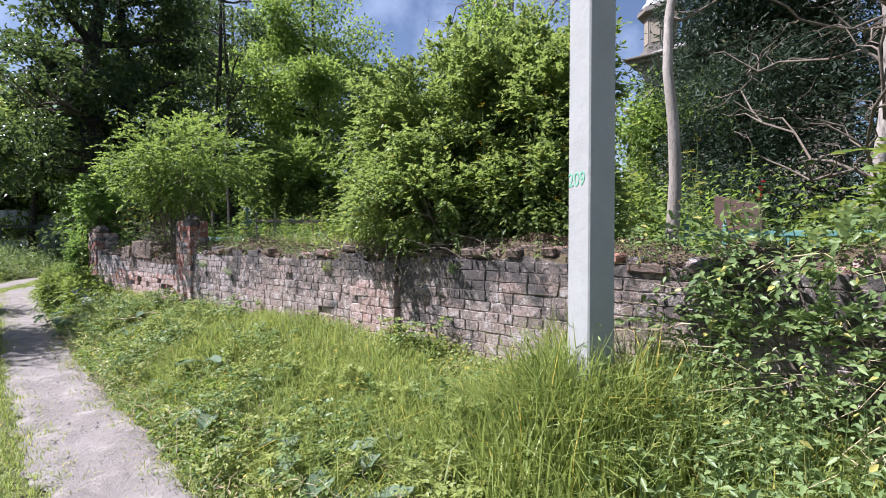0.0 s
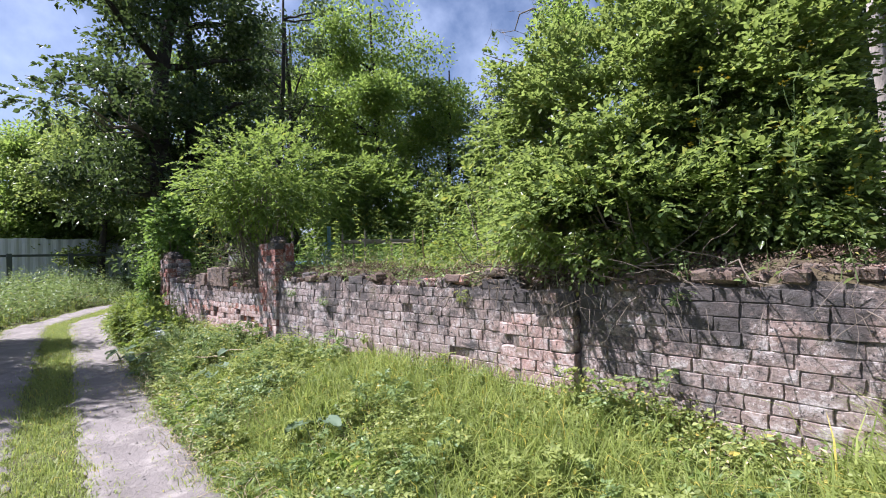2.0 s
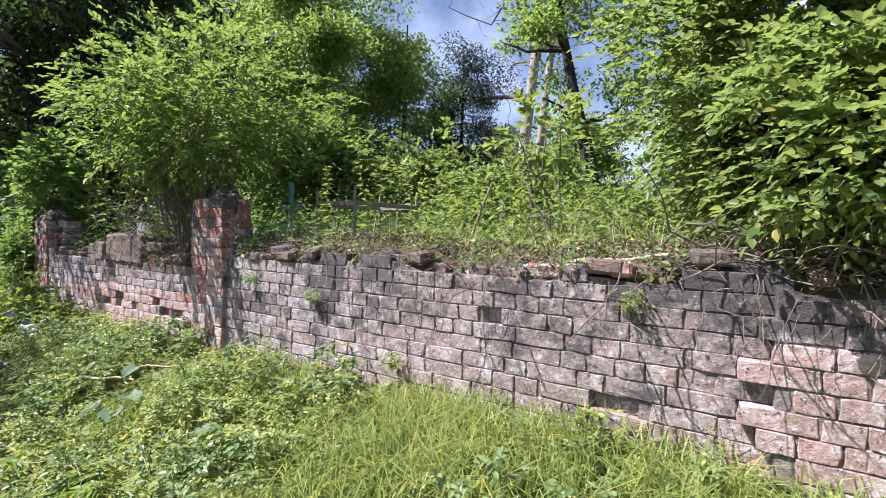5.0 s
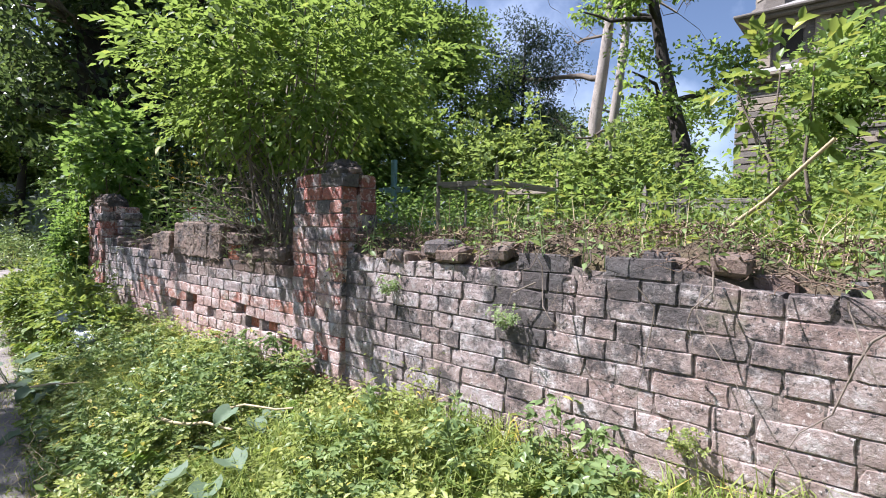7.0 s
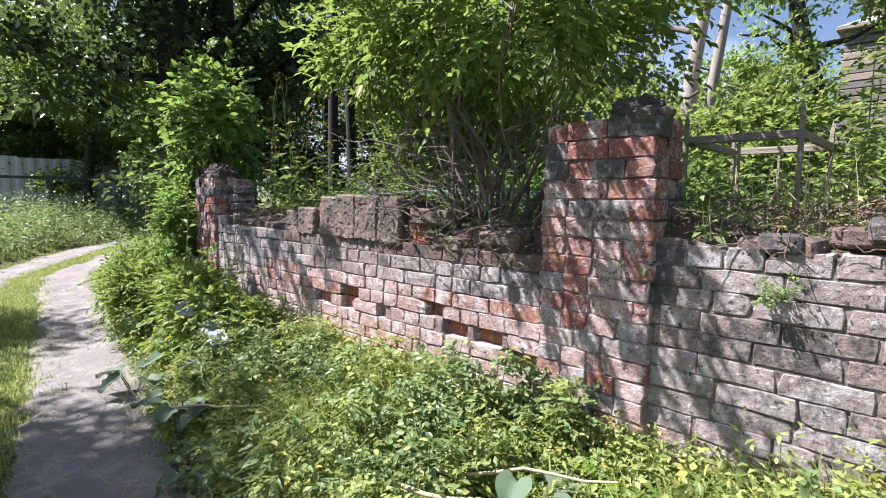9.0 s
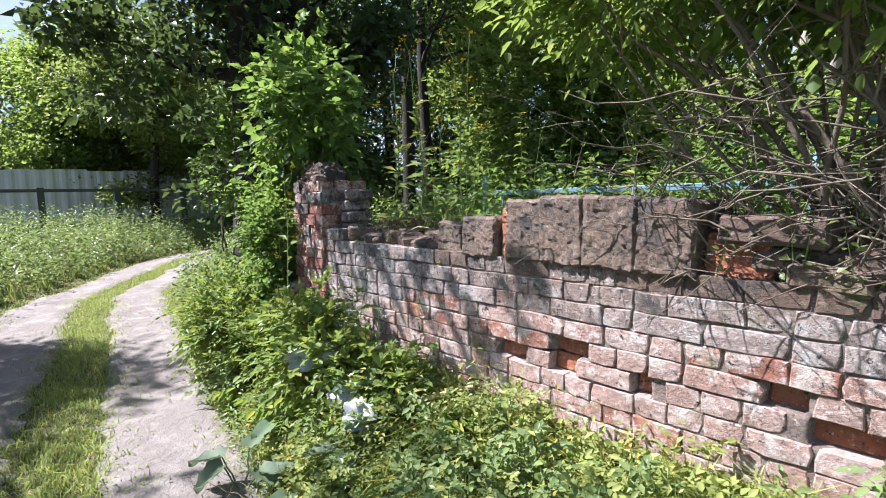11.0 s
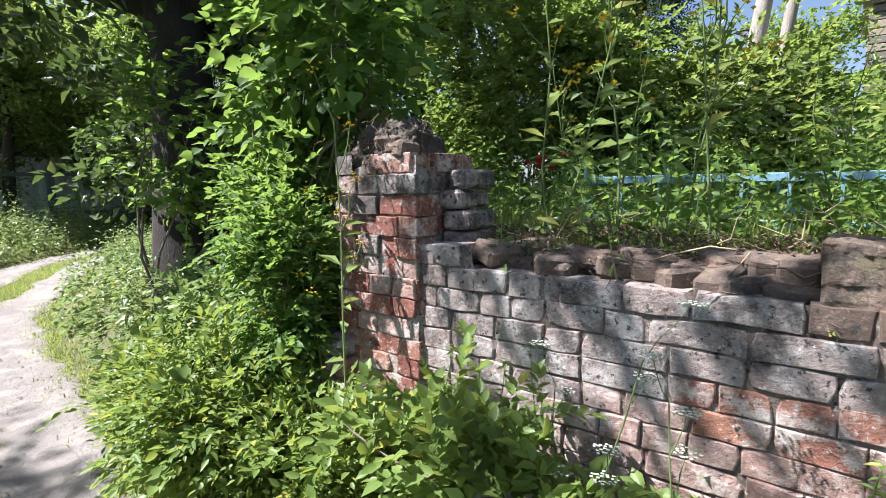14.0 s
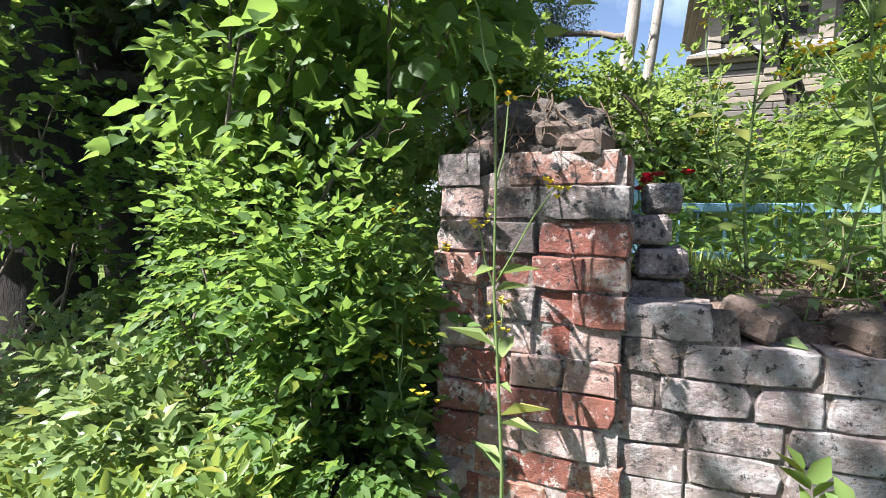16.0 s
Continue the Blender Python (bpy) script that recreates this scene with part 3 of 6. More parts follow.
def pier(name, x0, x1, y0, y1, z0, top, choose, label, step=0.0, rough=0.004):
    core = bmesh.new()
    boxed(core, x0 + 0.05, y0 + 0.05, -0.1, x1 - 0.05, y1 - 0.05, top - 0.12)
    ob = new(name, bpy.data.meshes.new(name))
    core.to_mesh(ob.data)
    core.free()
    ob.data.materials.append(M_MORTAR)
    tagged(ob, label, "brick pier", kind="structure")
    n = int((top - z0) / COURSE)
    jag = lambda u: top - 0.02 - 0.10 * abs(noise.noise(Vector((u * 6, x0, 0)))) - (step if u < 0.15 else 0)
    lay_face(ob, pose(x0, y0, 0), x1 - x0, z0, n, choose, jag, None, rough, M_LIME, (1, 8, 2), (1, 8, 2), 0.0115)
    lay_face(ob, pose(x1, y0 + 0.01, 0, 0, 0, 90), y1 - y0 - 0.02, z0, n, choose, jag, None, rough, M_LIME, (1, 8, 2), (1, 8, 2), 0.0115)
    lay_face(ob, pose(x0, y1 - 0.01, 0, 0, 0, -90), y1 - y0 - 0.02, z0, n, choose, jag, None, rough, M_LIME, (1, 8, 2), (1, 8, 2), 0.0115)
    return ob


def choose_pier(u, z):
    n = noise.noise(Vector((u * 6.1, z * 2.3, 9))) + random.uniform(-0.2, 0.2)
    if z > 1.45:
        return M_BRICK_LIME if n > -0.05 else M_BRICK_DEEP
    return M_BRICK_RED if n > 0.18 else M_BRICK_DEEP if n > -0.05 else M_BRICK_LIME if n > -0.22 else M_BRICK_PINK


def choose_gate(u, z):
    if z > 1.42:
        return random.choices((M_BRICK_LIME, M_BRICK_PINK, M_BRICK_RED), (1.6, 3, 2))[0]
    return random.choices((M_BRICK_DEEP, M_BRICK_RED, M_BRICK_PINK, M_BRICK_LIME), (5, 4, 2.5, 0.5))[0]


P3 = pier("pier_1", -7.865, -7.375, WALL_Y - 0.035, WALL_Y + 0.24, 0.2, 1.72, choose_pier, "square red brick pier, flaking and sooty, with a broken cap", 0.09)
P4 = pier("pier_2", -11.80, -11.36, WALL_Y - 0.11, WALL_Y + 0.28, 0.2, 1.60, choose_gate, "tall broken red brick gate pier with lime mortar patches", 0.05, 0.006)


# ---- bushes and trees ----
def limb(soup, a, b, r0, r1, bend=0.15, steps=5, sides=6, seed=0):
    """A bent tapered branch; returns its points."""
    a, b = Vector(a), Vector(b)
    d = (b - a).length
    pts = []
    for i in range(steps + 1):
        t = i / steps
        w = Vector((noise.noise(Vector((t * 2.3, seed, 0.5))), noise.noise(Vector((t * 2.3, seed + 7, 2.5))), noise.noise(Vector((t * 2.3, seed + 3, 4.5)))))
        pts.append(a.lerp(b, t) + w * bend * d * math.sin(math.pi * min(1, t * 1.1)) * 1.2)
    soup.tube(pts, [r0 + (r1 - r0) * i / steps for i in range(steps + 1)], sides)
    return pts


def bush(name, base, crowns, stems, mat, twig, leaf, label, seed, leaflets=7, ratio=0.5, stem_r=0.02, fuller=True, hollow=0.35):
    """A many-stemmed bush: stems from its foot into lumpy crowns of leafy twigs."""
    r = np.random.default_rng(seed)
    rr = random.Random(seed)
    root = tagged(new(name), label, "bush")
    root.location = base
    wood = Soup()
    V, F, off = [], [], 0
    for ci, (c, rad, count) in enumerate(crowns):
        feet, ways = crown_feet(count, c, rad, r, seed + ci * 11, hollow, -0.14, 0.3, 0.9)
        v, f = twig_leaves(feet - np.array(base), ways, r, leaflets, twig, leaf, ratio, fuller=fuller)
        V.append(v)
        F.append(f + off)
        off += len(v)
    for k in range(stems):
        c, rad, _ = rr.choice(crowns)
        end = [c[i] - base[i] + rad[i] * rr.uniform(-0.75, 0.75) for i in range(3)]
        s = (rr.gauss(0, 0.09), rr.gauss(0, 0.06), -0.1)
        pts = limb(wood, s, end, stem_r * rr.uniform(0.6, 1.2), 0.004, 0.12, 6, 5, seed + k)
        for q in pts[3:6]:
            e = q + Vector((rr.uniform(-1, 1), rr.uniform(-1, 1), rr.uniform(0.1, 0.9))) * 0.35 * min(rad)
            limb(wood, q, e, 0.007, 0.002, 0.1, 3, 4, seed + k * 3)
    part("woody_frame", wood.mesh("woody_frame", M_TWIG), M_TWIG, root)
    part("crown", fast_mesh("crown", np.concatenate(V), np.concatenate(F), mat), mat, root)
    return root


def tree(name, base, height, spread, trunk_r, seed, mat, bark, label, clumps=70, per=220, leaf=0.13, low=0.25, lean=(0, 0), limbs=9, twins=0, clump_r=0.9, ratio=0.6):
    """A tree: tapered trunk, limbs, and a crown of many leafy clumps with gaps between them."""
    r, rr = np.random.default_rng(seed), random.Random(seed)
    root = tagged(new(name), label, "tree")
    root.location = base
    wood = Soup()
    tops = [(lean[0], lean[1], height * 0.92)] + [(lean[0] - 0.9, lean[1] + 0.5, height * 0.86)] * twins
    ends = []
    for ti, tp in enumerate(tops):
        start = (-0.2 * ti * trunk_r, 2.9 * ti * trunk_r, -0.25)
        pts = limb(wood, start, tp, trunk_r, trunk_r * 0.18, 0.03, 9, 10, seed + ti)
        for k in range(limbs):
            t = rr.uniform(low, 0.95)
            q = pts[min(9, int(t * 9))]
            ang = rr.uniform(0, 2 * math.pi)
            reach = spread * (0.55 + 0.5 * math.sin(math.pi * min(1, (1 - t) * 1.15 + 0.1))) * rr.uniform(0.7, 1.0)
            e = q + Vector((math.cos(ang) * reach, math.sin(ang) * reach, rr.uniform(0.15, 0.55) * reach))
            lp = limb(wood, q, e, trunk_r * 0.3, 0.02, 0.12, 5, 6, seed * 3 + k)
            ends += [lp[3], lp[4], lp[5]]
    ends = [np.array(e) for e in ends]
    cz, ch = height * (low + 1) / 2, height * (1 - low) / 2
    V, F, off = [], [], 0
    for k in range(clumps):
        if rr.random() < 0.55:
            c = ends[rr.randrange(len(ends))] + r.normal(0, 0.35, 3)
        else:
            d = unit(r.normal(0, 1, 3))
            q = rr.uniform(0.45, 1.0)
            c = d * q * np.array([spread, spread, ch]) + np.array([lean[0] * 0.6, lean[1] * 0.6, cz])
        cr = clump_r * rr.uniform(0.6, 1.25)
        n = int(per * rr.uniform(0.7, 1.2))
        feet = c + unit(r.normal(0, 1, (n, 3))) * (r.random((n, 1)) ** 0.45) * np.array([cr, cr, cr * 0.6])
        ways = unit(feet - c + r.normal(0, 0.4, (n, 3)))
        nor = unit(np.array([0, 0, 1.0]) + r.normal(0, 0.6, (n, 3)))
        ln = leaf * r.uniform(0.6, 1.35, n)
        v, f = leaf_arrays(feet, ways, nor, ln, ln * ratio)
        V.append(v)
        F.append(f + off)
        off += len(v)
    part("trunk", wood.mesh("trunk", bark), bark, root)
    part("crown", fast_mesh("crown", np.concatenate(V), np.concatenate(F), mat), mat, root)
    return root


def bare_tree(name, base, height, trunk_r, seed, bark, label, lean=(0, 0), limbs=10, reach=2.6, twins=0, start=0.35, boughs=()):
    """A leafless tree: trunk, crooked limbs and twigs."""
    rr = random.Random(seed)
    root = tagged(new(name), label, "tree")
    root.location = base
    wood, fine = Soup(), Soup()
    for ti in range(1 + twins):
        pts = limb(wood, (ti * trunk_r, 0, -0.2), (lean[0] + ti * 0.9, lean[1], height * (1 - 0.08 * ti)), trunk_r * (1 - 0.3 * ti), trunk_r * 0.25, 0.035, 10, 10, seed + ti)
        for k in range(limbs):
            q = pts[min(10, int(rr.uniform(start, 1) * 10))]
            ang = rr.uniform(0, 2 * math.pi)
            ln = reach * rr.uniform(0.5, 1.1)
            e = q + Vector((math.cos(ang) * ln, math.sin(ang) * ln, rr.uniform(-0.1, 0.9) * ln))
            lp = limb(fine, q, e, trunk_r * 0.22, 0.012, 0.28, 6, 6, seed + 13 * k)
            for j in range(7):
                a = rr.choice(lp[1:])
                b = a + Vector((rr.uniform(-1, 1), rr.uniform(-1, 1), rr.uniform(-0.5, 0.9))) * ln * 0.42
                tp = limb(fine, a, b, 0.014, 0.004, 0.25, 4, 4, seed + k * 7 + j)
                for i in range(2):
                    c = rr.choice(tp[1:])
                    limb(fine, c, c + Vector((rr.uniform(-1, 1), rr.uniform(-1, 1), rr.uniform(-0.6, 0.7))) * ln * 0.2, 0.006, 0.003, 0.2, 3, 3, seed + i)
    for a, b, c in boughs:
        lp = limb(fine, (lean[0] * a / height, 0, a), b, c, 0.04, 0.2, 8, 7, seed + a)
        for j in range(10):
            q = rr.choice(lp[2:])
            limb(fine, q, q + Vector((rr.uniform(-0.6, 0.6), rr.uniform(-0.6, 0.6), rr.uniform(-1.4, 0.5))), 0.02, 0.005, 0.25, 4, 4, seed + j)
    part("trunk", wood.mesh("trunk", bark), bark, root)
    part("bare_crown", fine.mesh("bare_crown", M_TWIG), M_TWIG, root)
    return root


bush("elder_bush", (-8.35, 3.36, 1.12), [((-8.5, 3.55, 2.64), (1.0, 0.95, 0.68), 2200), ((-8.15, 3.35, 2.35), (0.68, 0.7, 0.5), 600), ((-9.2, 3.5, 2.4), (0.55, 0.55, 0.38), 900)], 36, M_LEAF_ELDER, 0.19, 0.06, "vase-shaped green elder bush growing out of the wall top", 21, stem_r=0.014, hollow=0.6)
bush("elder_bush", (-2.9, 3.75, 1.1), [((-3.35, 4.1, 2.35), (1.1, 0.9, 1.05), 16000), ((-2.45, 4.2, 2.4), (0.68, 0.7, 0.95), 9500), ((-3.25, 3.4, 1.78), (0.65, 0.48, 0.42), 2800), ((-2.3, 3.75, 1.8), (0.7, 0.38, 0.4), 2200)], 22, M_LEAF_BUSH, 0.15, 0.044, "large dense bright green bush hanging over the wall", 22, ratio=0.6, hollow=0.5)

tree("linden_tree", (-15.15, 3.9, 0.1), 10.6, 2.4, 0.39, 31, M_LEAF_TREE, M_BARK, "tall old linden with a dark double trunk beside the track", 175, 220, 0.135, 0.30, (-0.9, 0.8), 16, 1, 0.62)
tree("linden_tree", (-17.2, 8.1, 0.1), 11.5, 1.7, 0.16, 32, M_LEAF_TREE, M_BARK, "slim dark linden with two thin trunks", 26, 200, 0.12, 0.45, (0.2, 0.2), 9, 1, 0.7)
tree("maple_tree", (-18.5, 13.0, 0.3), 12.5, 3.2, 0.2, 33, M_LEAF_MAPLE, M_BARK, "broad green maple in full leaf behind the wall", 190, 270, 0.14, 0.06, (0, 0), 12, 0, 1.0)
tree("maple_tree", (-16.4, 15.5, 0.6), 9.5, 2.2, 0.16, 34, M_LEAF_MAPLE, M_BARK, "broad green maple in full leaf behind the wall", 130, 250, 0.13, 0.04, (0, 0), 10, 0, 0.9)
# lindens by the fence take a brighter leaf, sunlight put into its colour
tree("linden_tree", (-29.6, 5.4, 0.0), 8.4, 2.8, 0.2, 35, M_LEAF_BUSH, M_BARK, "leafy linden before the grey fence", 115, 250, 0.16, 0.30, (0, 0), 13, 0, 1.0)
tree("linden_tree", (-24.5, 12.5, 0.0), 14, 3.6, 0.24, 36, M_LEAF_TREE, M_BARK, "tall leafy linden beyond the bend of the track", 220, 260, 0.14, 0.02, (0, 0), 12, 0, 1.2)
tree("linden_tree", (-36.0, 5.5, 0.0), 9.5, 4.6, 0.25, 37, M_LEAF_BUSH, M_BARK, "leafy tree behind the grey fence", 130, 240, 0.18, 0.03, (0, 0), 12, 0, 1.5)
bare_tree("dead_birch", (-12.26, 17.2, 0.9), 14, 0.26, 41, M_BARK_PALE, "bare pale dead birch with a forked trunk", (0.5, 0), 9, 3.4, 1, 0.35, [(5.4, (-3.6, 0.4, 6.3), 0.11)])
tree("maple_tree", (-8.3, 14.0, 0.9), 9, 2.0, 0.26, 43, M_LEAF_MAPLE, M_BARK, "leaning old maple with a dark trunk and thin foliage", 40, 170, 0.13, 0.45, (-1.6, 0), 9, 0, 0.7)
tree("spruce_tree", (0.4, 10.5, 0.9), 10, 2.5, 0.16, 44, M_LEAF_DARK, M_BARK, "dense dark conifer behind the graves", 260, 330, 0.12, 0.0, (0, 0), 14, 0, 0.9, 0.3)
tree("spruce_tree", (3.4, 9.5, 0.9), 9, 2.2, 0.16, 45, M_LEAF_DARK, M_BARK, "dense dark conifer behind the graves", 150, 300, 0.12, 0.0, (0, 0), 14, 0, 0.9, 0.3)
tree("spruce_tree", (-2.3, 12.6, 0.9), 11, 1.7, 0.15, 49, M_LEAF_DARK, M_BARK, "dense dark conifer before the church", 190, 300, 0.12, 0.0, (0, 0), 14, 0, 0.8, 0.3)
tree("larch_tree", (-15.2, 17.5, 0.8), 8.5, 1.4, 0.14, 46, M_LEAF_DARK, M_BARK, "dark feathery larch behind the maples", 130, 260, 0.12, 0.02, (0, 0), 10, 0, 0.7, 0.35)
bare_tree("dry_tree", (-0.1, 7.6, 1.0), 6.0, 0.085, 47, M_BARK_PALE, "half-dead grey tree with arching bare twigs", (0.15, 0), 34, 2.2, 0, 0.12)
bare_tree("dead_tree", (-1.95, 6.6, 1.0), 6.5, 0.085, 48, M_BARK_PALE, "peeled pale dead trunk with crooked bare branches", (0.1, 0), 7, 1.4, 0, 0.5)


# ---- the pole ----
def build_pole():
    root = tagged(new("utility_pole"), "square pale concrete utility pole with a pale green painted number", "utility pole")
    root.matrix_world = pose(-1.145, 2.51, 0.3, 0, 0, -30)
    bm = bmesh.new()
    boxed(bm, -0.2, 0, -0.4, 0, 0.17, 9.0, None, 0.008)
    for v in bm.verts:
        k = 1 - 0.012 * (v.co.z + 0.4)
        v.co.x, v.co.y = -0.1 + (v.co.x + 0.1) * k, 0.085 + (v.co.y - 0.085) * k
    part("shaft", bm, M_CONCRETE, root)
    cu = bpy.data.curves.new("number", "FONT")
    cu.body, cu.size, cu.align_x, cu.extrude = "209", 0.105, "CENTER", 0.0015
    tmp = new("number_source", cu)
    me = bpy.data.meshes.new_from_object(tmp.evaluated_get(bpy.context.evaluated_depsgraph_get()))
    bpy.data.objects.remove(tmp)
    me.materials.clear()
    me.materials.append(M_PAINT_GREEN)
    ob = part("painted_number", me, M_PAINT_GREEN, root, "faded green painted number 209")
    ob.matrix_basis = pose(-0.115, 0.0005, 1.445, 90, 0, 0)
    return root


build_pole()


# ---- coping, rubble and turf on the walls ----
def turf(name, x0, x1, y0, y1, top, rise, mat, label):
    """A ragged layer of moss, roots and litter along a wall's top."""
    n, m = int(abs(x1 - x0) / 0.035), 12
    verts, faces = [], []
    for i in range(n + 1):
        x = x0 + (x1 - x0) * i / n
        for k in range(m):
            u = k / (m - 1)
            lip = 0.03 * noise.noise(Vector((x * 6, 5, 0)))
            y = y0 + lip + (y1 - y0 - lip) * u
            z = top(x) - 0.03 + rise * (0.35 + 0.65 * smooth01(u * 2.2)) * (1 + 0.7 * noise.noise(Vector((x * 3, y * 3, 1)))) + 0.035 * noise.noise(Vector((x * 13, y * 13, 2))) + 0.015 * noise.noise(Vector((x * 37, y * 37, 2)))
            if k == 0:
                z = top(x) - 0.05 + 0.03 * noise.noise(Vector((x * 9, 0, 0)))
            if k == m - 1:
                z = top(x) - 0.3
            verts.append((x, y, float(z)))
        if i:
            a = (i - 1) * m
            faces += [(a + k, a + k + 1, a + m + k + 1, a + m + k) for k in range(m - 1)]
    return tagged(new(name, mesh_of(name, verts, faces, mat, True)), label, "turf", kind="structure")


M_TURF = plain("moss_and_litter", (0.065, 0.046, 0.032), (0.13, 0.105, 0.05), 5, 0.97, bump=1.0, fine_amount=0.4)
turf("turf_1", 4.5, -3.2, WALL_Y + 0.015, WALL_Y + 0.5, top_right, 0.13, M_TURF, "crumbling brown moss and dead litter on the wall top")
turf("turf_2", -3.2, -7.4, WALL_Y + 0.02, WALL_Y + 0.5, top_mid, 0.09, M_TURF, "crumbling brown moss and dead litter on the wall top")
turf("turf_3", -7.9, -11.4, WALL_Y + 0.06, WALL_Y + 0.5, top_far, 0.10, M_TURF, "brown moss and dead litter behind the coping")


def slab_mesh(w, h, d, mat, seed):
    """A worn block with chipped edges and an uneven face."""
    bm = bmesh.new()
    boxed(bm, -w / 2, 0, 0, w / 2, d, h, None, 0.012)
    bmesh.ops.subdivide_edges(bm, edges=bm.edges[:], cuts=2 if h < 0.1 else 15, use_grid_fill=True)
    for v in bm.verts:
        q = v.co * 9 + Vector((seed * 3.7, 0, 0))
        v.co += Vector((noise.noise(q), noise.noise(q + Vector((9, 0, 0))), noise.noise(q + Vector((0, 9, 0))))) * (0.009 if h < 0.1 else 0.010)
        v.co += Vector((0, 1, 1)) * (noise.noise(q * 4) * 0.003 if h < 0.1 else noise.noise(q * 2.4) * 0.005 + noise.noise(q * 5.3) * 0.007)
    return bm


def block(name, x, y, z, w, h, d, mat, label, category, turn=0, tilt=0, seed=0, group=""):
    ob = part(name, slab_mesh(w, h, d, mat, seed), mat)
    ob.matrix_world = pose(x, y, z, tilt, random.uniform(-2, 2), turn)
    return tagged(ob, label, category, group)


for i, (x, w, h) in enumerate([(-10.06, 0.195, 0.165), (-9.845, 0.235, 0.195), (-9.575, 0.215, 0.275), (-9.365, 0.215, 0.285), (-9.15, 0.225, 0.28), (-8.935, 0.215, 0.265)]):
    block("coping_slab", x, WALL_Y - 0.05 + 0.008 * math.sin(i * 4), 1.115, w, h, 0.34, M_SLAB, "pitted brown coping slab on the red brick wall", "coping slab", 1.4, -3, i, "coping slabs")
for i, (x, w, h, m) in enumerate([(-9.705, 0.05, 0.24, M_BRICK_RAW), (-8.72, 0.2, 0.15, M_BRICK_RAW), (-8.5, 0.22, 0.11, M_SLAB), (-8.62, 0.3, 0.09, M_COPING), (-8.12, 0.24, 0.12, M_COPING)]):
    block("coping_rubble", x, WALL_Y - 0.02 + 0.03 * (i % 3), 1.115 + (0.12 if i == 3 else 0), w, h, 0.26, m, "crumbled brick and soil left of the fallen coping", "rubble", 3 * i - 5, -2, 40 + i, "crumbled coping")
for i in range(170):
    zone = random.choices((0, 1, 2, 3), (2, 4, 3, 3))[0]
    if zone == 0:
        x, t = random.uniform(-8.65, -7.95), 1.12
    elif zone == 1:
        x, t = random.uniform(-11.2, -10.2), 1.105
    elif zone == 2:
        x = random.uniform(-7.2, -3.4)
        t = top_mid(x) - 0.02
    else:
        x = random.uniform(-3.0, 0.6)
        t = top_right(x) - 0.02
    block("loose_brick", x, WALL_Y + random.uniform(-0.025, 0.14), t + random.uniform(-0.015, 0.05), random.choice((0.13, 0.1, 0.08, 0.15) if zone == 1 else (0.24, 0.17, 0.12, 0.1)), 0.066, 0.12, random.choice((M_COPING, M_SLAB)) if zone < 2 and random.random() < 0.9 else random.choice((M_SLAB, M_COPING, M_COPING, M_SLAB, M_BRICK_RED, M_BRICK_GREY)), "loose weathered brick lying on the wall top", "brick", random.gauss(0, 26 if zone == 1 else 11), random.gauss(0, 10 if zone == 1 else 6), i, "loose bricks on the wall")


def cap(x, y, z, w, d, h, seed, label):
    """A crumbled cap of mortar and moss."""
    bm = bmesh.new()
    bmesh.ops.create_icosphere(bm, subdivisions=5, radius=1)
    for v in bm.verts:
        p = v.co.copy()
        k = 1 + 0.07 * noise.noise(p * 26) + 0.15 * noise.noise(p * 1.6 + Vector((seed, 0, 0))) + 0.16 * noise.noise(p * 4.3 + Vector((seed, 0, 0))) + 0.12 * noise.noise(p * 11)
        sq = max(abs(p.x), abs(p.y))
        v.co = Vector((p.x * k * w * (1.25 - 0.3 * sq), p.y * k * d * (1.25 - 0.3 * sq), max(-0.3, p.z * k) * h))
    ob = part("pier_cap", bm, M_CAP, smooth=True)
    ob.location = (x, y, z)
    tagged(ob, label, "pier cap")


M_CAP = plain("sooty_mortar_crust", (0.04, 0.035, 0.03), (0.14, 0.12, 0.10), 13, 0.97, bump=1.0, fine_amount=0.5)
cap(-7.50, 3.22, 1.70, 0.11, 0.10, 0.09, 2, "broken mossy mortar cap on the pier")
cap(-11.58, 3.19, 1.53, 0.19, 0.16, 0.15, 5, "dark mossy crumbling mortar cap on the gate pier")

for i, (cx, cy, cz, hw) in enumerate([(-7.50, 3.15, 1.68, 0.09), (-11.58, 3.09, 1.53, 0.16)]):
    for k in range(6 + 9 * i):
        block("mortar_chunk", cx + random.uniform(-hw, hw), cy + random.uniform(-0.06, 0.02), cz + random.uniform(-0.04, 0.05), random.uniform(0.06, 0.12), random.uniform(0.04, 0.07), 0.09, random.choice((M_CAP, M_COPING, M_SLAB)), "broken lump of brick and mortar on the pier", "rubble", random.uniform(-25, 25), random.uniform(-12, 12), 90 + i * 9 + k, "rubble on the piers")
# the set-back shoulder of the gate pier and the broken plinth at its foot
for c in range(4):
    block("loose_brick", -11.30 + 0.018 * math.sin(c * 2.3), WALL_Y + 0.05 + 0.02 * math.sin(c * 5.1), 1.17 + c * 0.078, 0.13 - 0.012 * c, 0.07, 0.2, random.choice((M_BRICK_LIME, M_COPING, M_BRICK_LIME, M_BRICK_DEEP)), "weathered brick of the pier's broken shoulder", "brick", random.gauss(0, 3), 0, 60 + c, "loose bricks on the wall")
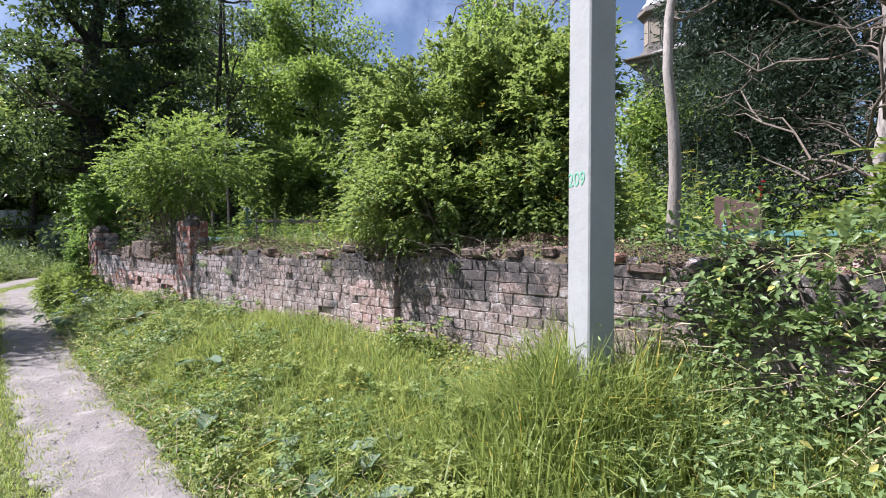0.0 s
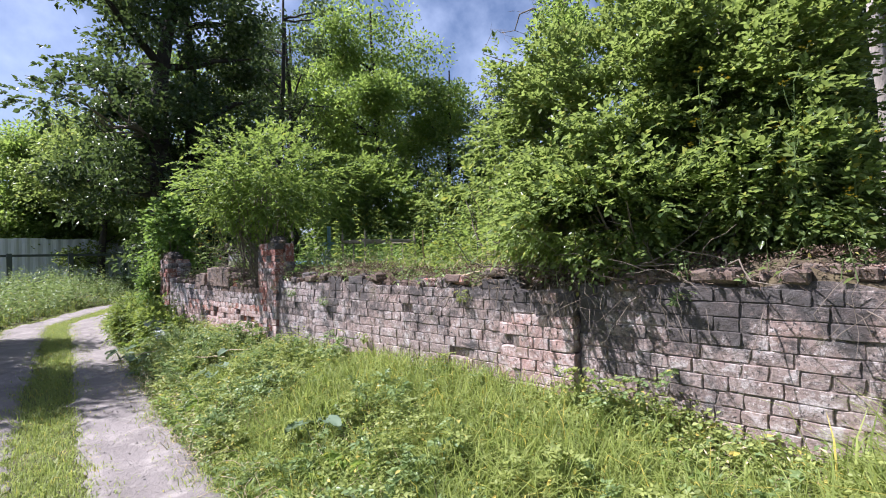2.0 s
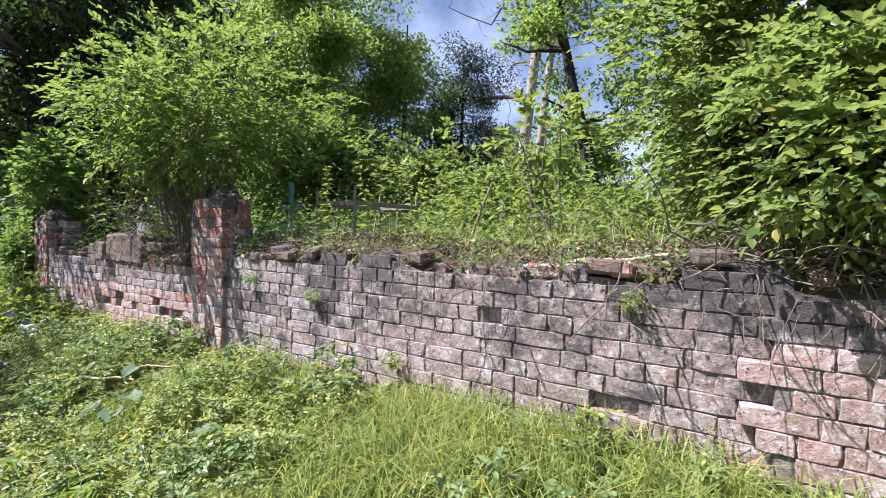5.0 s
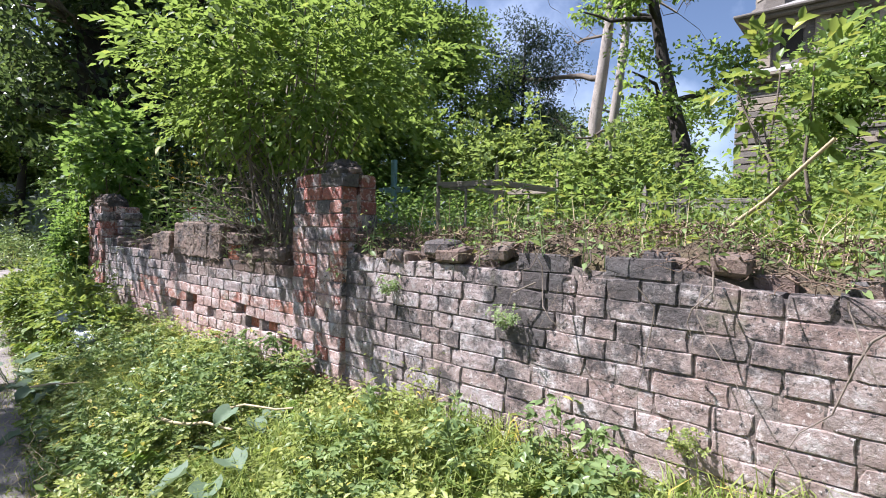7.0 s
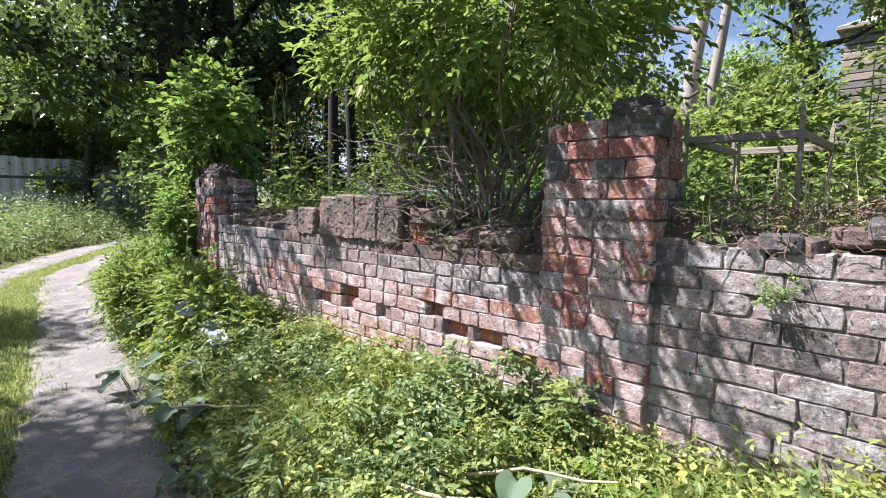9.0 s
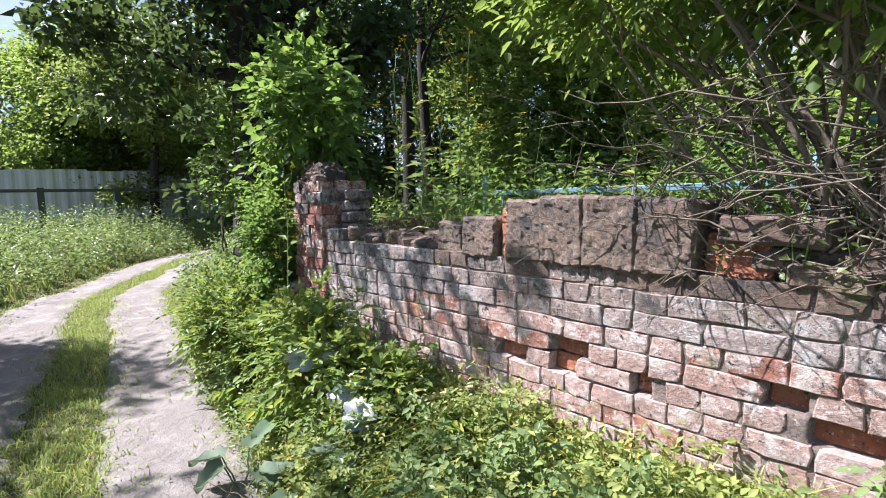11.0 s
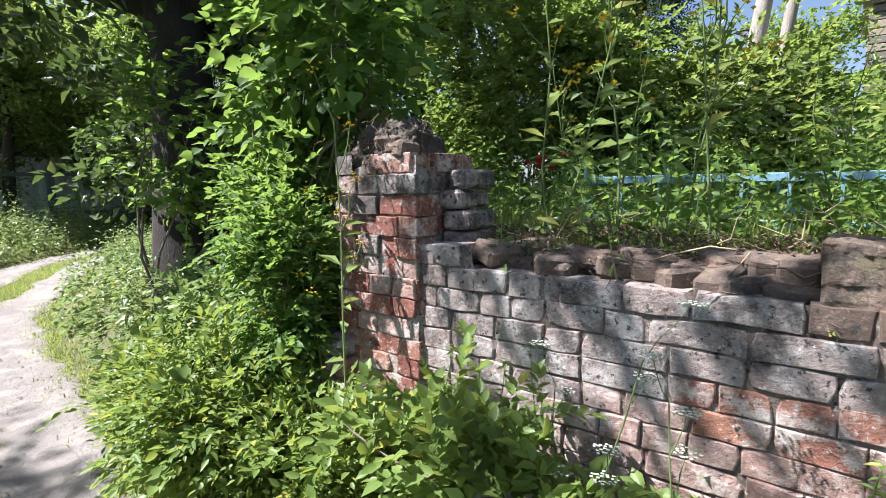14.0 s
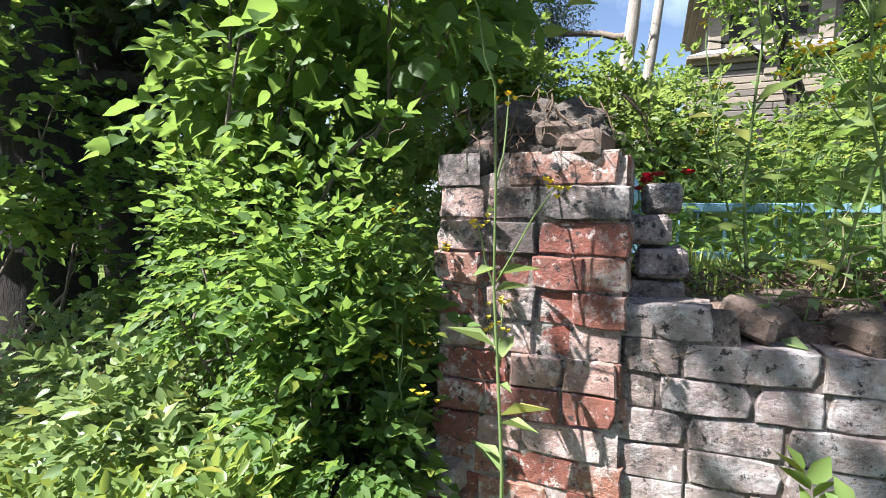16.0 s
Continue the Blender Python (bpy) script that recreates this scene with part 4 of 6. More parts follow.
for c in range(7):
    for k in range(3 if c < 4 else 2 if c < 5 else 1):
        block("plinth_brick", -11.84 + k * 0.19 + 0.05 * (c % 2), 2.87 + 0.014 * c, 0.24 + c * 0.078, 0.185 if (c + k) % 3 else 0.24, 0.072, 0.24, random.choice((M_BRICK_GREY, M_BRICK_LIME, M_BRICK_LIME, M_BRICK_DEEP)), "lime-crusted brick of a broken plinth", "brick", random.gauss(-4, 3), 0, 70 + c * 3 + k, "bricks of the broken plinth")


# ---- twigs, roots and litter ----
def tangle(name, count, place, length, rad, mat, label, hang=0.0):
    """Dry stems and roots as one soft heap."""
    s, rr = Soup(), random.Random(len(name) * 7 + count)
    for k in range(count):
        p = Vector(place(rr))
        ln = length * rr.uniform(0.4, 1.3)
        d = Vector((rr.uniform(-1, 1), rr.uniform(-0.6, 0.3) - hang * 0.2, rr.uniform(-0.3, 0.7) * (1 - hang) - hang * 1.3)).normalized()
        limb(s, p, p + d * ln, rad * rr.uniform(0.5, 1.3), rad * 0.3, 0.25, 5, 4, k * 1.7)
    return tagged(new(name, s.mesh(name, mat)), label, "dry stems", kind="stuff")


tangle("twig_heap", 150, lambda r: (r.uniform(-9.0, -7.95), r.uniform(3.08, 3.5), r.uniform(1.12, 1.38)), 0.4, 0.004, M_TWIG, "heap of dry grey twigs at the bush's foot")
tangle("dry_branches", 70, lambda r: (r.uniform(-9.1, -8.2), r.uniform(3.05, 3.35), r.uniform(1.3, 1.75)), 0.65, 0.0035, M_TWIG, "bare grey twigs spreading from the elder bush")
tangle("root_tangle", 120, lambda r: (r.gauss(-3.2, 0.45), r.uniform(3.1, 3.4), r.uniform(1.25, 1.42)), 0.4, 0.005, M_TWIG, "tangled bare roots under the hanging bush")
tangle("hanging_roots", 75, lambda r: (r.choice((r.gauss(-3.25, 0.08), r.gauss(-3.6, 0.25), r.uniform(-3.2, -1.5), r.uniform(-6.2, -4))), r.uniform(2.98, 3.12), r.uniform(1.15, 1.36)), 0.36, 0.0035, M_TWIG, "thin dry roots hanging down the brick face", 0.9)
tangle("dry_stalks", 170, lambda r: (r.uniform(-11.2, 0.8), r.uniform(3.15, 3.6), r.uniform(1.2, 1.34)), 0.24, 0.0025, M_STRAW, "dry straw-coloured stalks on the wall top")
tangle("dead_vines", 70, lambda r: (r.uniform(-1.1, 1.2), r.uniform(2.7, 3.15), r.uniform(0.45, 1.3)), 0.6, 0.004, M_STRAW, "dead vine stems over the shaded wall", 0.25)
tangle("straw", 700, lambda r: (lambda x: (x, r.uniform(float(edge_y(x)) - 0.3, 3.0), float(land(x, 2.3)) * 0.75 + 0.05))(r.uniform(-11, -1.5)), 0.24, 0.002, M_STRAW, "dry grass stalks lying on the bank")


# ---- grass and undergrowth ----
def grass(name, x, y, height, width, r, label, mat=None, bend=0.55):
    """Many blades, three faces each."""
    n = len(x)
    z = land(x, y) - 0.01
    base = np.stack([x, y, z], 1)
    a = r.uniform(0, 2 * np.pi, n)
    side = np.stack([np.cos(a), np.sin(a), np.zeros(n)], 1)
    b = a + r.normal(np.pi / 2, 0.5, n)
    out = np.stack([np.cos(b), np.sin(b), np.zeros(n)], 1)
    k = r.uniform(0.15, 1.0, n)[:, None] * bend
    h = height[:, None]
    up = np.array([0, 0, 1.0])
    w = (width * np.ones(n))[:, None]
    mid = base + up * h * 0.58 + out * h * k * 0.35
    tip = base + up * h * np.maximum(0.25, 1 - k * 0.5) + out * h * k * 1.1
    verts = np.stack([base - side * w, base + side * w, mid - side * w * 0.8, mid + side * w * 0.8, tip], 1).reshape(-1, 3)
    i = np.arange(n)[:, None] * 5
    tris = np.concatenate([i + np.array([[0, 1, 3]]), i + np.array([[0, 3, 2]]), i + np.array([[2, 3, 4]])], 1).reshape(-1, 3)
    mat = mat or M_GRASS
    return tagged(new(name, fast_mesh(name, verts, tris, mat)), label, "grass", kind="stuff")


def field(x, y, scale, seed):
    return np.array([noise.noise(Vector((a * scale + seed, b * scale, seed))) for a, b in zip(x, y)])


def bank_points(n, x0, x1, r, margin=0.02, far=WALL_Y - 0.03):
    x = r.uniform(x0, x1, n)
    e = edge_y(x)
    return x, e - margin + (far - e + margin) * r.random(n)


r = np.random.default_rng(100)
x, y = bank_points(105000, -12.6, 1.6, r)
f = field(x, y, 1.1, 3)
near_edge = smooth01((y - edge_y(x)) / 0.5)
keep = (f + r.normal(0, 0.15, len(x)) > -0.12) & (r.random(len(x)) < 0.2 + near_edge)
x, y, f, near_edge = x[keep], y[keep], f[keep], near_edge[keep]
grass("bank_grass", x, y, (0.05 + 0.09 * near_edge + 0.12 * np.clip(f, 0, 1) + 0.05 * smooth01((x + 6.5) / 2)) * r.uniform(0.5, 1.9, len(x)), 0.0034, r, "sunlit uneven grass on the bank below the wall", None, 1.25)
n = 4600
x, y = r.normal(-1.05, 0.27, n), r.normal(2.5, 0.3, n)
keep = (y < WALL_Y - 0.02) & (y > edge_y(x) + 0.15) & ((np.abs(x + 1.13) > 0.13) | (y < 2.45))
x, y = x[keep], y[keep]
grass("tall_grass", x, y, np.clip(0.78 - 0.45 * np.abs(x + 1.2), 0.12, 0.8) * r.uniform(0.45, 1.15, len(x)), 0.0048, r, "tall drooping grass round the foot of the pole", None, 0.75)
n = 100000
x = -26 + 28 * r.random(n) ** 0.7
y = edge_y(x) - r.choice([0.0, 0.72, 0.945, 1.17, 2.0, 2.4], n, p=[0.22, 0.15, 0.25, 0.13, 0.14, 0.11]) + r.normal(0, 0.1, n) + 0.16 * field(x, x * 0 + 3, 1.9, 12) * r.random(n)
grass("track_grass", x, y, 0.055 * r.uniform(0.4, 1.9, n), 0.0035, r, "short grass strip between the wheel tracks", None, 1.2)
n = 18000
x = -30 + 35 * r.random(n) ** 0.8
y = edge_y(x) - 2.2 - 7 * r.random(n) ** 1.3
grass("meadow_grass", x, y, 0.3 * r.uniform(0.4, 1.5, n), 0.006, r, "tall meadow grass beside the track")
n = 42000
x, y = r.uniform(-13, 3, n), WALL_Y + 0.4 + 7 * r.random(n) ** 1.6
grass("graveyard_grass", x, y, 0.17 * r.uniform(0.3, 1.6, n), 0.004, r, "rank grass between the graves")
n = 2600
x, y = r.uniform(-7.3, -2.5, n), WALL_Y + 0.3 + 1.8 * r.random(n) ** 1.3
grass("dry_grass", x, y, 0.42 * r.uniform(0.4, 1.5, n), 0.0028, r, "straw-coloured dead grass among the weeds behind the wall", M_STRAW, 0.6)


def weeds(name, x, y, height, r, leaf, mat, label, per=12, ratio=0.5, base_z=None, stem=True):
    """Upright leafy weeds as one soft mass: leaves round each stem."""
    n = len(x)
    z = (land(x, y) if base_z is None else base_z)
    lean = r.normal(0, 0.16, (n, 2))
    s = (np.arange(per) + 0.6) / per
    s = s[None, :] * np.ones((n, 1)) + r.normal(0, 0.03, (n, per))
    hh = height[:, None] * s
    px = x[:, None] + lean[:, :1] * hh
    py = y[:, None] + lean[:, 1:] * hh
    pz = np.asarray(z)[:, None] + hh
    a = r.uniform(0, 2 * np.pi, (n, 1)) + np.arange(per)[None, :] * 2.4
    along = np.stack([np.cos(a), np.sin(a), r.uniform(-0.75, 0.8, a.shape)], -1)
    nor = np.stack([r.normal(0, 0.65, a.shape), r.normal(0, 0.65, a.shape), np.ones(a.shape)], -1)
    ln = leaf * (1.15 - 0.65 * s) * r.uniform(0.7, 1.35, a.shape)
    feet = np.stack([px, py, pz], -1) + along * 0.01
    v, f = leaf_arrays(feet.reshape(-1, 3), unit(along.reshape(-1, 3)), unit(nor.reshape(-1, 3)), ln.ravel(), ln.ravel() * ratio)
    if stem:
        w = 0.003
        b = np.stack([x, y, np.asarray(z) - 0.02 + 0 * x], 1)
        t = np.stack([x + lean[:, 0] * height, y + lean[:, 1] * height, np.asarray(z) + height], 1)
        off = np.array([w, w * 0.4, 0])
        v2 = np.stack([b - off, b + off, t], 1).reshape(-1, 3)
        f2 = np.arange(len(v2)).reshape(-1, 3) + len(v)
        v, f = np.concatenate([v, v2]), np.concatenate([f, f2])
    return tagged(new(name, fast_mesh(name, v, f, mat)), label, "weeds", kind="stuff")


x, y = bank_points(16500, -12.8, 1.0, r, -0.08)
k = field(x, y, 0.9, 8) + 0.35 * smooth01((-x - 6) / 3)
keep = k + r.normal(0, 0.18, len(k)) > -0.3
x, y, k = x[keep], y[keep], np.clip(k[keep], 0, 1)
weeds("bank_weeds", x, y, (0.08 + 0.16 * np.clip(k, 0, 0.8)) * r.uniform(0.5, 1.7, len(x)), r, 0.05, M_WEED_BANK, "low leafy weeds on the bank", 9, 0.6)
x, y = bank_points(2200, -12.9, -5.5, r, -0.25)
keep = field(x, y, 1.4, 14) > 0.08
x, y = x[keep], y[keep]
weeds("bank_weeds", x, y, 0.26 * r.uniform(0.4, 1.5, len(x)), r, 0.05, M_WEED_BANK, "leafy weeds crowding the foot of the red wall", 12, 0.5)
x, y = r.uniform(-0.95, 2.2, 480), r.uniform(1.9, 3.1, 480)
weeds("nettles", x, y, 0.6 * r.uniform(0.4, 1.4, 480), r, 0.065, M_WEED, "dark nettles before the shaded wall", 14, 0.4)
x = -30 + 35 * r.random(6400) ** 0.9
y = edge_y(x) - 2.3 - 7.5 * r.random(6400) ** 1.2
weeds("meadow_weeds", x, y, 0.85 * r.uniform(0.4, 1.35, 6400), r, 0.13, M_WEED, "tall sunlit meadow weeds beside the track", 13, 0.42)
x, y = r.uniform(-12.5, 2.5, 1500), WALL_Y + 0.35 + 3.2 * r.random(1500) ** 1.3
keep = (field(x, y, 0.7, 5) > -0.12) & ~((x > -9.2) & (x < -7.6) & (y < 3.9))
x, y = x[keep], y[keep]
# the western weeds get a darker leaf that stands in for shade on them
for west, leafy, words in ((True, M_LEAF_SHOOT, "nettles and grass along the red wall's top, toned dark for shade"), (False, M_WEED, "green weeds along the top of the wall")):
    q = (x < -8.9) == west
    weeds("wall_top_weeds", x[q], y[q], np.interp(x[q], [-12, -9, -7.5, -5.5, -4, -1, 2], [0.6, 0.4, 0.32, 0.3, 0.35, 0.45, 0.7]) * r.uniform(0.35, 1.4, q.sum()), r, 0.085, leafy, words, 16, 0.45)
x, y = r.uniform(-6.6, -4.6, 330), WALL_Y + 0.5 + 2.4 * r.random(330)
weeds("goldenrod", x, y, np.interp(x, [-6.6, -5.6, -4.6], [0.4, 0.55, 0.7]) * r.uniform(0.5, 1.25, 330), r, 0.10, M_LEAF_LIGHT, "bright yellow-green goldenrod behind the wall", 22, 0.32)
x, y = r.uniform(-10.2, -7.6, 330), WALL_Y + 0.75 + 2.6 * r.random(330)
weeds("nettles", x, y, np.interp(x, [-10.2, -8.8, -7.6], [0.5, 0.75, 0.6]) * r.uniform(0.5, 1.25, 330), r, 0.09, M_LEAF_SHOOT, "dark green nettles round the blue grave fence", 22, 0.4)
x, y = r.uniform(-22, 6, 2600), r.uniform(7.5, 14, 2600)
weeds("far_undergrowth", x, y, 1.1 * r.uniform(0.4, 1.5, 2600), r, 0.16, M_LEAF_MAPLE, "rank undergrowth deep in the graveyard", 14, 0.5)
x, y = r.uniform(-30, -12.5, 3000), r.uniform(0, 1, 3000)
y = edge_y(x) + 0.15 + 4.5 * y
weeds("verge_weeds", x, y, 0.5 * r.uniform(0.3, 1.4, 3000), r, 0.10, M_WEED, "shady weeds under the lindens", 12, 0.5)


def litter(name, x, y, z, leaf, mat, label, lift=0.25, ratio=0.55):
    """Loose leaves lying flat over a surface."""
    n = len(x)
    a = r.uniform(0, 2 * np.pi, n)
    along = unit(np.stack([np.cos(a), np.sin(a), r.normal(0, lift, n)], 1))
    nor = unit(np.array([0, 0, 1.0]) + r.normal(0, lift, (n, 3)))
    ln = leaf * r.uniform(0.5, 1.5, n)
    v, f = leaf_arrays(np.stack([x, y, z], 1), along, nor, ln, ln * ratio)
    return tagged(new(name, fast_mesh(name, v, f, mat)), label, "litter", kind="stuff")


x, y = bank_points(24000, -12.8, 1.0, r, 0.05)
litter("ground_leaves", x, y, land(x, y) + 0.01 + 0.09 * r.random(len(x)), 0.034, M_WEED, "small creeping leaves over the bank", 0.45)
x, y = bank_points(16000, -12.8, 1.0, r, 0.05)
keep = field(x, y, 1.6, 21) > -0.05
x, y = x[keep], y[keep]
litter("pale_leaves", x, y, land(x, y) + 0.04 + 0.10 * r.random(len(x)), 0.05, M_LEAF_LIGHT, "pale yellow-green leaves in the bank's grass", 0.5)
x, y = bank_points(9000, -12.8, 0.5, r, 0.1)
keep = field(x, y, 1.3, 31) > 0.0
x, y = x[keep], y[keep]
litter("dead_leaves", x, y, land(x, y) + 0.02 + 0.07 * r.random(len(x)), 0.05, M_STRAW, "dry straw and dead leaves among the grass", 0.4, 0.22)
n = 24000
x = r.uniform(-11.4, 2.5, n)
y = WALL_Y + 0.0 + 0.42 * r.random(n)
tops = np.array([top_right(q) if q > -3.2 else top_mid(q) if q > -7.4 else top_far(q) for q in x])
litter("wall_litter", x, y, tops + 0.02 + 0.09 * smooth01((y - WALL_Y) * 6) + 0.05 * r.random(n), 0.022, M_DEBRIS, "brown dead leaves and roots on the wall top", 0.6, 0.3)
tangle("cap_roots", 90, lambda q: (q.gauss(-11.58, 0.11), q.uniform(3.02, 3.25), q.uniform(1.56, 1.70)), 0.12, 0.0025, M_DEBRIS, "dead roots and moss on the gate pier's cap", 0.6)
tangle("root_mat", 620, lambda q: (lambda a: (a, q.uniform(3.1, 3.4), (top_right(a) if a > -3.2 else top_mid(a) if a > -7.4 else top_far(a)) + q.uniform(0.0, 0.1)))(q.uniform(-11.3, 1.5)), 0.16, 0.003, M_DEBRIS, "mat of dead roots along the wall top", 0.25)
x = r.uniform(-11.3, 1.5, 380)
x = np.where((x < -9.9) & (r.random(380) < 0.7), x + 6, x)
y = WALL_Y + r.uniform(-0.01, 0.3, 380)
tops = np.array([top_right(q) if q > -3.2 else top_mid(q) if q > -7.4 else top_far(q) for q in x])
weeds("crest_weeds", x, y, 0.14 * r.uniform(0.4, 1.8, 380), r, 0.045, M_WEED, "small weeds rooted in the wall top", 8, 0.5, tops + 0.02)


# ---- plants that stand out one by one ----
def burdock(seed):
    """A rosette of broad wavy leaves on ribbed stalks."""
    rr = random.Random(seed)
    root = new("burdock")
    stalks = Soup()
    for k in range(rr.randrange(5, 8)):
        a = k * 2.4 + rr.uniform(-0.4, 0.4)
        reach, rise = rr.uniform(0.12, 0.24), rr.uniform(0.12, 0.28)
        tip = Vector((math.cos(a) * reach, math.sin(a) * reach, rise))
        limb(stalks, (0, 0, -0.03), tip, 0.008, 0.005, 0.08, 4, 5, seed + k)
        ln, wd = rr.uniform(0.2, 0.32), rr.uniform(0.15, 0.22)
        d = Vector((math.cos(a), math.sin(a), rr.uniform(-0.45, 0.2))).normalized()
        side = d.cross(Vector((0, 0, 1))).normalized()
        up = side.cross(d)
        bm = bmesh.new()
        rows = []
        for i in range(7):
            t = i / 6
            half = wd * 0.5 * (math.sin(math.pi * min(1, 0.22 + 0.8 * t)) ** 0.8) * (1.0 if t < 0.98 else 0.05)
            row = []
            for j in range(-3, 4):
                u = j / 3
                wave = 0.012 * math.sin(t * 17 + j * 2 + seed)
                q = tip + d * (ln * (t - 0.12 * (1 - abs(u)) * 0 - 0.10 * abs(u) * (1 - t))) + side * half * u + up * (wd * 0.22 * abs(u) + wave - ln * 0.25 * t * t)
                row.append(bm.verts.new(q))
            rows.append(row)
        for p, q in zip(rows, rows[1:]):
            for j in range(6):
                bm.faces.new((p[j], p[j + 1], q[j + 1], q[j]))
        part("leaf", bm, M_BURDOCK, root, smooth=True)
    part("stalk", stalks.mesh("stalk", M_BURDOCK), M_BURDOCK, root)
    return tagged(root, "broad-leaved grey-green burdock on the bank", "burdock", "burdocks on the bank")


def scatter(make, seeds, spots, size=(0.8, 1.25)):
    """Builds a few of a kind and sets copies of them on the given spots."""
    made = [make(s) for s in seeds]
    rr = random.Random(len(spots) * 13 + seeds[0])
    for i, (px, py, pz) in enumerate(spots):
        m = pose(px, py, pz, rr.gauss(0, 3), rr.gauss(0, 3), rr.uniform(0, 360)) @ Matrix.Scale(rr.uniform(*size), 4)
        src = made[i % len(made)]
        if i < len(made):
            src.matrix_world = m
        else:
            copy_thing(src, Matrix.Translation(m.translation) @ m.to_quaternion().to_matrix().to_4x4())


def on_bank(spots):
    return [(a, b, float(land(a, b))) for a, b in spots]


scatter(burdock, [1, 2, 3, 4], on_bank([(-2.55, 1.75), (-3.1, 1.62), (-2.0, 1.9), (-3.4, 1.95), (-1.6, 1.75), (-1.2, 1.55), (-4.7, 2.1), (-7.6, 2.65), (-7.35, 2.4), (-9.2, 2.05), (-9.5, 2.3), (-10.3, 2.35), (-10.9, 2.5), (-11.2, 2.6), (-10.6, 2.15), (-6.1, 2.5), (-12.2, 2.7), (-12.8, 2.75), (-2.2, 1.7), (-2.8, 1.9), (-3.7, 1.75), (-8.7, 2.2), (-9.8, 2.2), (-10.1, 2.6)]), (0.5, 0.72))


def leafy_stalk(seed):
    """An upright weed with paired pointed leaves."""
    rr, rn = random.Random(seed), np.random.default_rng(seed)
    root = new("weed_stalk")
    s = Soup()
    h = rr.uniform(0.75, 1.1)
    pts = limb(s, (0, 0, -0.03), (rr.gauss(0, 0.08), rr.gauss(0, 0.08), h), 0.005, 0.002, 0.06, 6, 5, seed)
    part("stem", s.mesh("stem", M_WEED), M_WEED, root)
    n = 46
    t = np.sort(rn.uniform(0.15, 1.0, n))
    P = np.array([[*p] for p in pts])
    feet = np.stack([np.interp(t * 6, range(7), P[:, i]) for i in range(3)], 1)
    a = np.arange(n) * 2.4
    along = unit(np.stack([np.cos(a), np.sin(a), rn.uniform(-0.1, 0.6, n)], 1))
    ln = 0.10 * (1.1 - 0.7 * t) * rn.uniform(0.7, 1.2, n)
    v, f = leaf_arrays(feet, along, unit(np.array([0, 0, 1.0]) + rn.normal(0, 0.35, (n, 3))), ln, ln * 0.34, 0.2, 0.4, True)
    part("foliage", fast_mesh("foliage", v, f, M_LEAF_LIGHT), M_LEAF_LIGHT, root)
    return tagged(root, "upright bright green weed with drooping pointed leaves", "weed", "tall weeds along the wall")


def yellow_stalk(seed):
    """A thin tall stem with a few small leaves and a loose head of yellow flowers."""
    rr, rn = random.Random(seed), np.random.default_rng(seed)
    root = new("yellow_rocket")
    s = Soup()
    h = rr.uniform(0.8, 1.1)
    pts = limb(s, (0, 0, -0.03), (rr.gauss(0, 0.1), rr.gauss(0, 0.1), h), 0.005, 0.002, 0.06, 6, 5, seed)
    for k in range(6):
        q = pts[3 + k % 4]
        e = q + Vector((rr.uniform(-1, 1), rr.uniform(-1, 1), 1.5)).normalized() * rr.uniform(0.1, 0.25)
        twig = Soup()
        limb(twig, q, e, 0.0025, 0.0015, 0.1, 3, 4, seed + k)
        part("side_branch", twig.mesh("side_branch", M_WEED), M_WEED, root)
        heads = Soup()
        for j in range(7):
            c = e + Vector((rr.gauss(0, 0.014), rr.gauss(0, 0.014), rr.gauss(0, 0.01)))
            d = 0.008
            heads.add([(c.x - d, c.y, c.z), (c.x, c.y - d, c.z + 0.003), (c.x + d, c.y, c.z), (c.x, c.y + d, c.z + 0.003), (c.x, c.y, c.z - 0.006)], [(0, 1, 4), (1, 2, 4), (2, 3, 4), (3, 0, 4)])
        part("flower_head", heads.mesh("flower_head", M_YELLOW, False), M_YELLOW, root, "small yellow flowers")
    part("stem", s.mesh("stem", M_WEED), M_WEED, root)
    n = 16
    t = rn.uniform(0.1, 0.8, n)
    P = np.array([[*p] for p in pts])
    feet = np.stack([np.interp(t * 6, range(7), P[:, i]) for i in range(3)], 1)
    a = np.arange(n) * 2.4
    along = unit(np.stack([np.cos(a), np.sin(a), rn.uniform(0.1, 0.8, n)], 1))
    ln = 0.10 * rn.uniform(0.6, 1.2, n)
    v, f = leaf_arrays(feet, along, unit(np.array([0, 0, 1.0]) + rn.normal(0, 0.25, (n, 3))), ln, ln * 0.3, 0.2, 0.3)
    part("foliage", fast_mesh("foliage", v, f, M_WEED), M_WEED, root)
    return tagged(root, "thin stalk with small yellow flowers on the wall top", "wild flower", "yellow wild flowers")


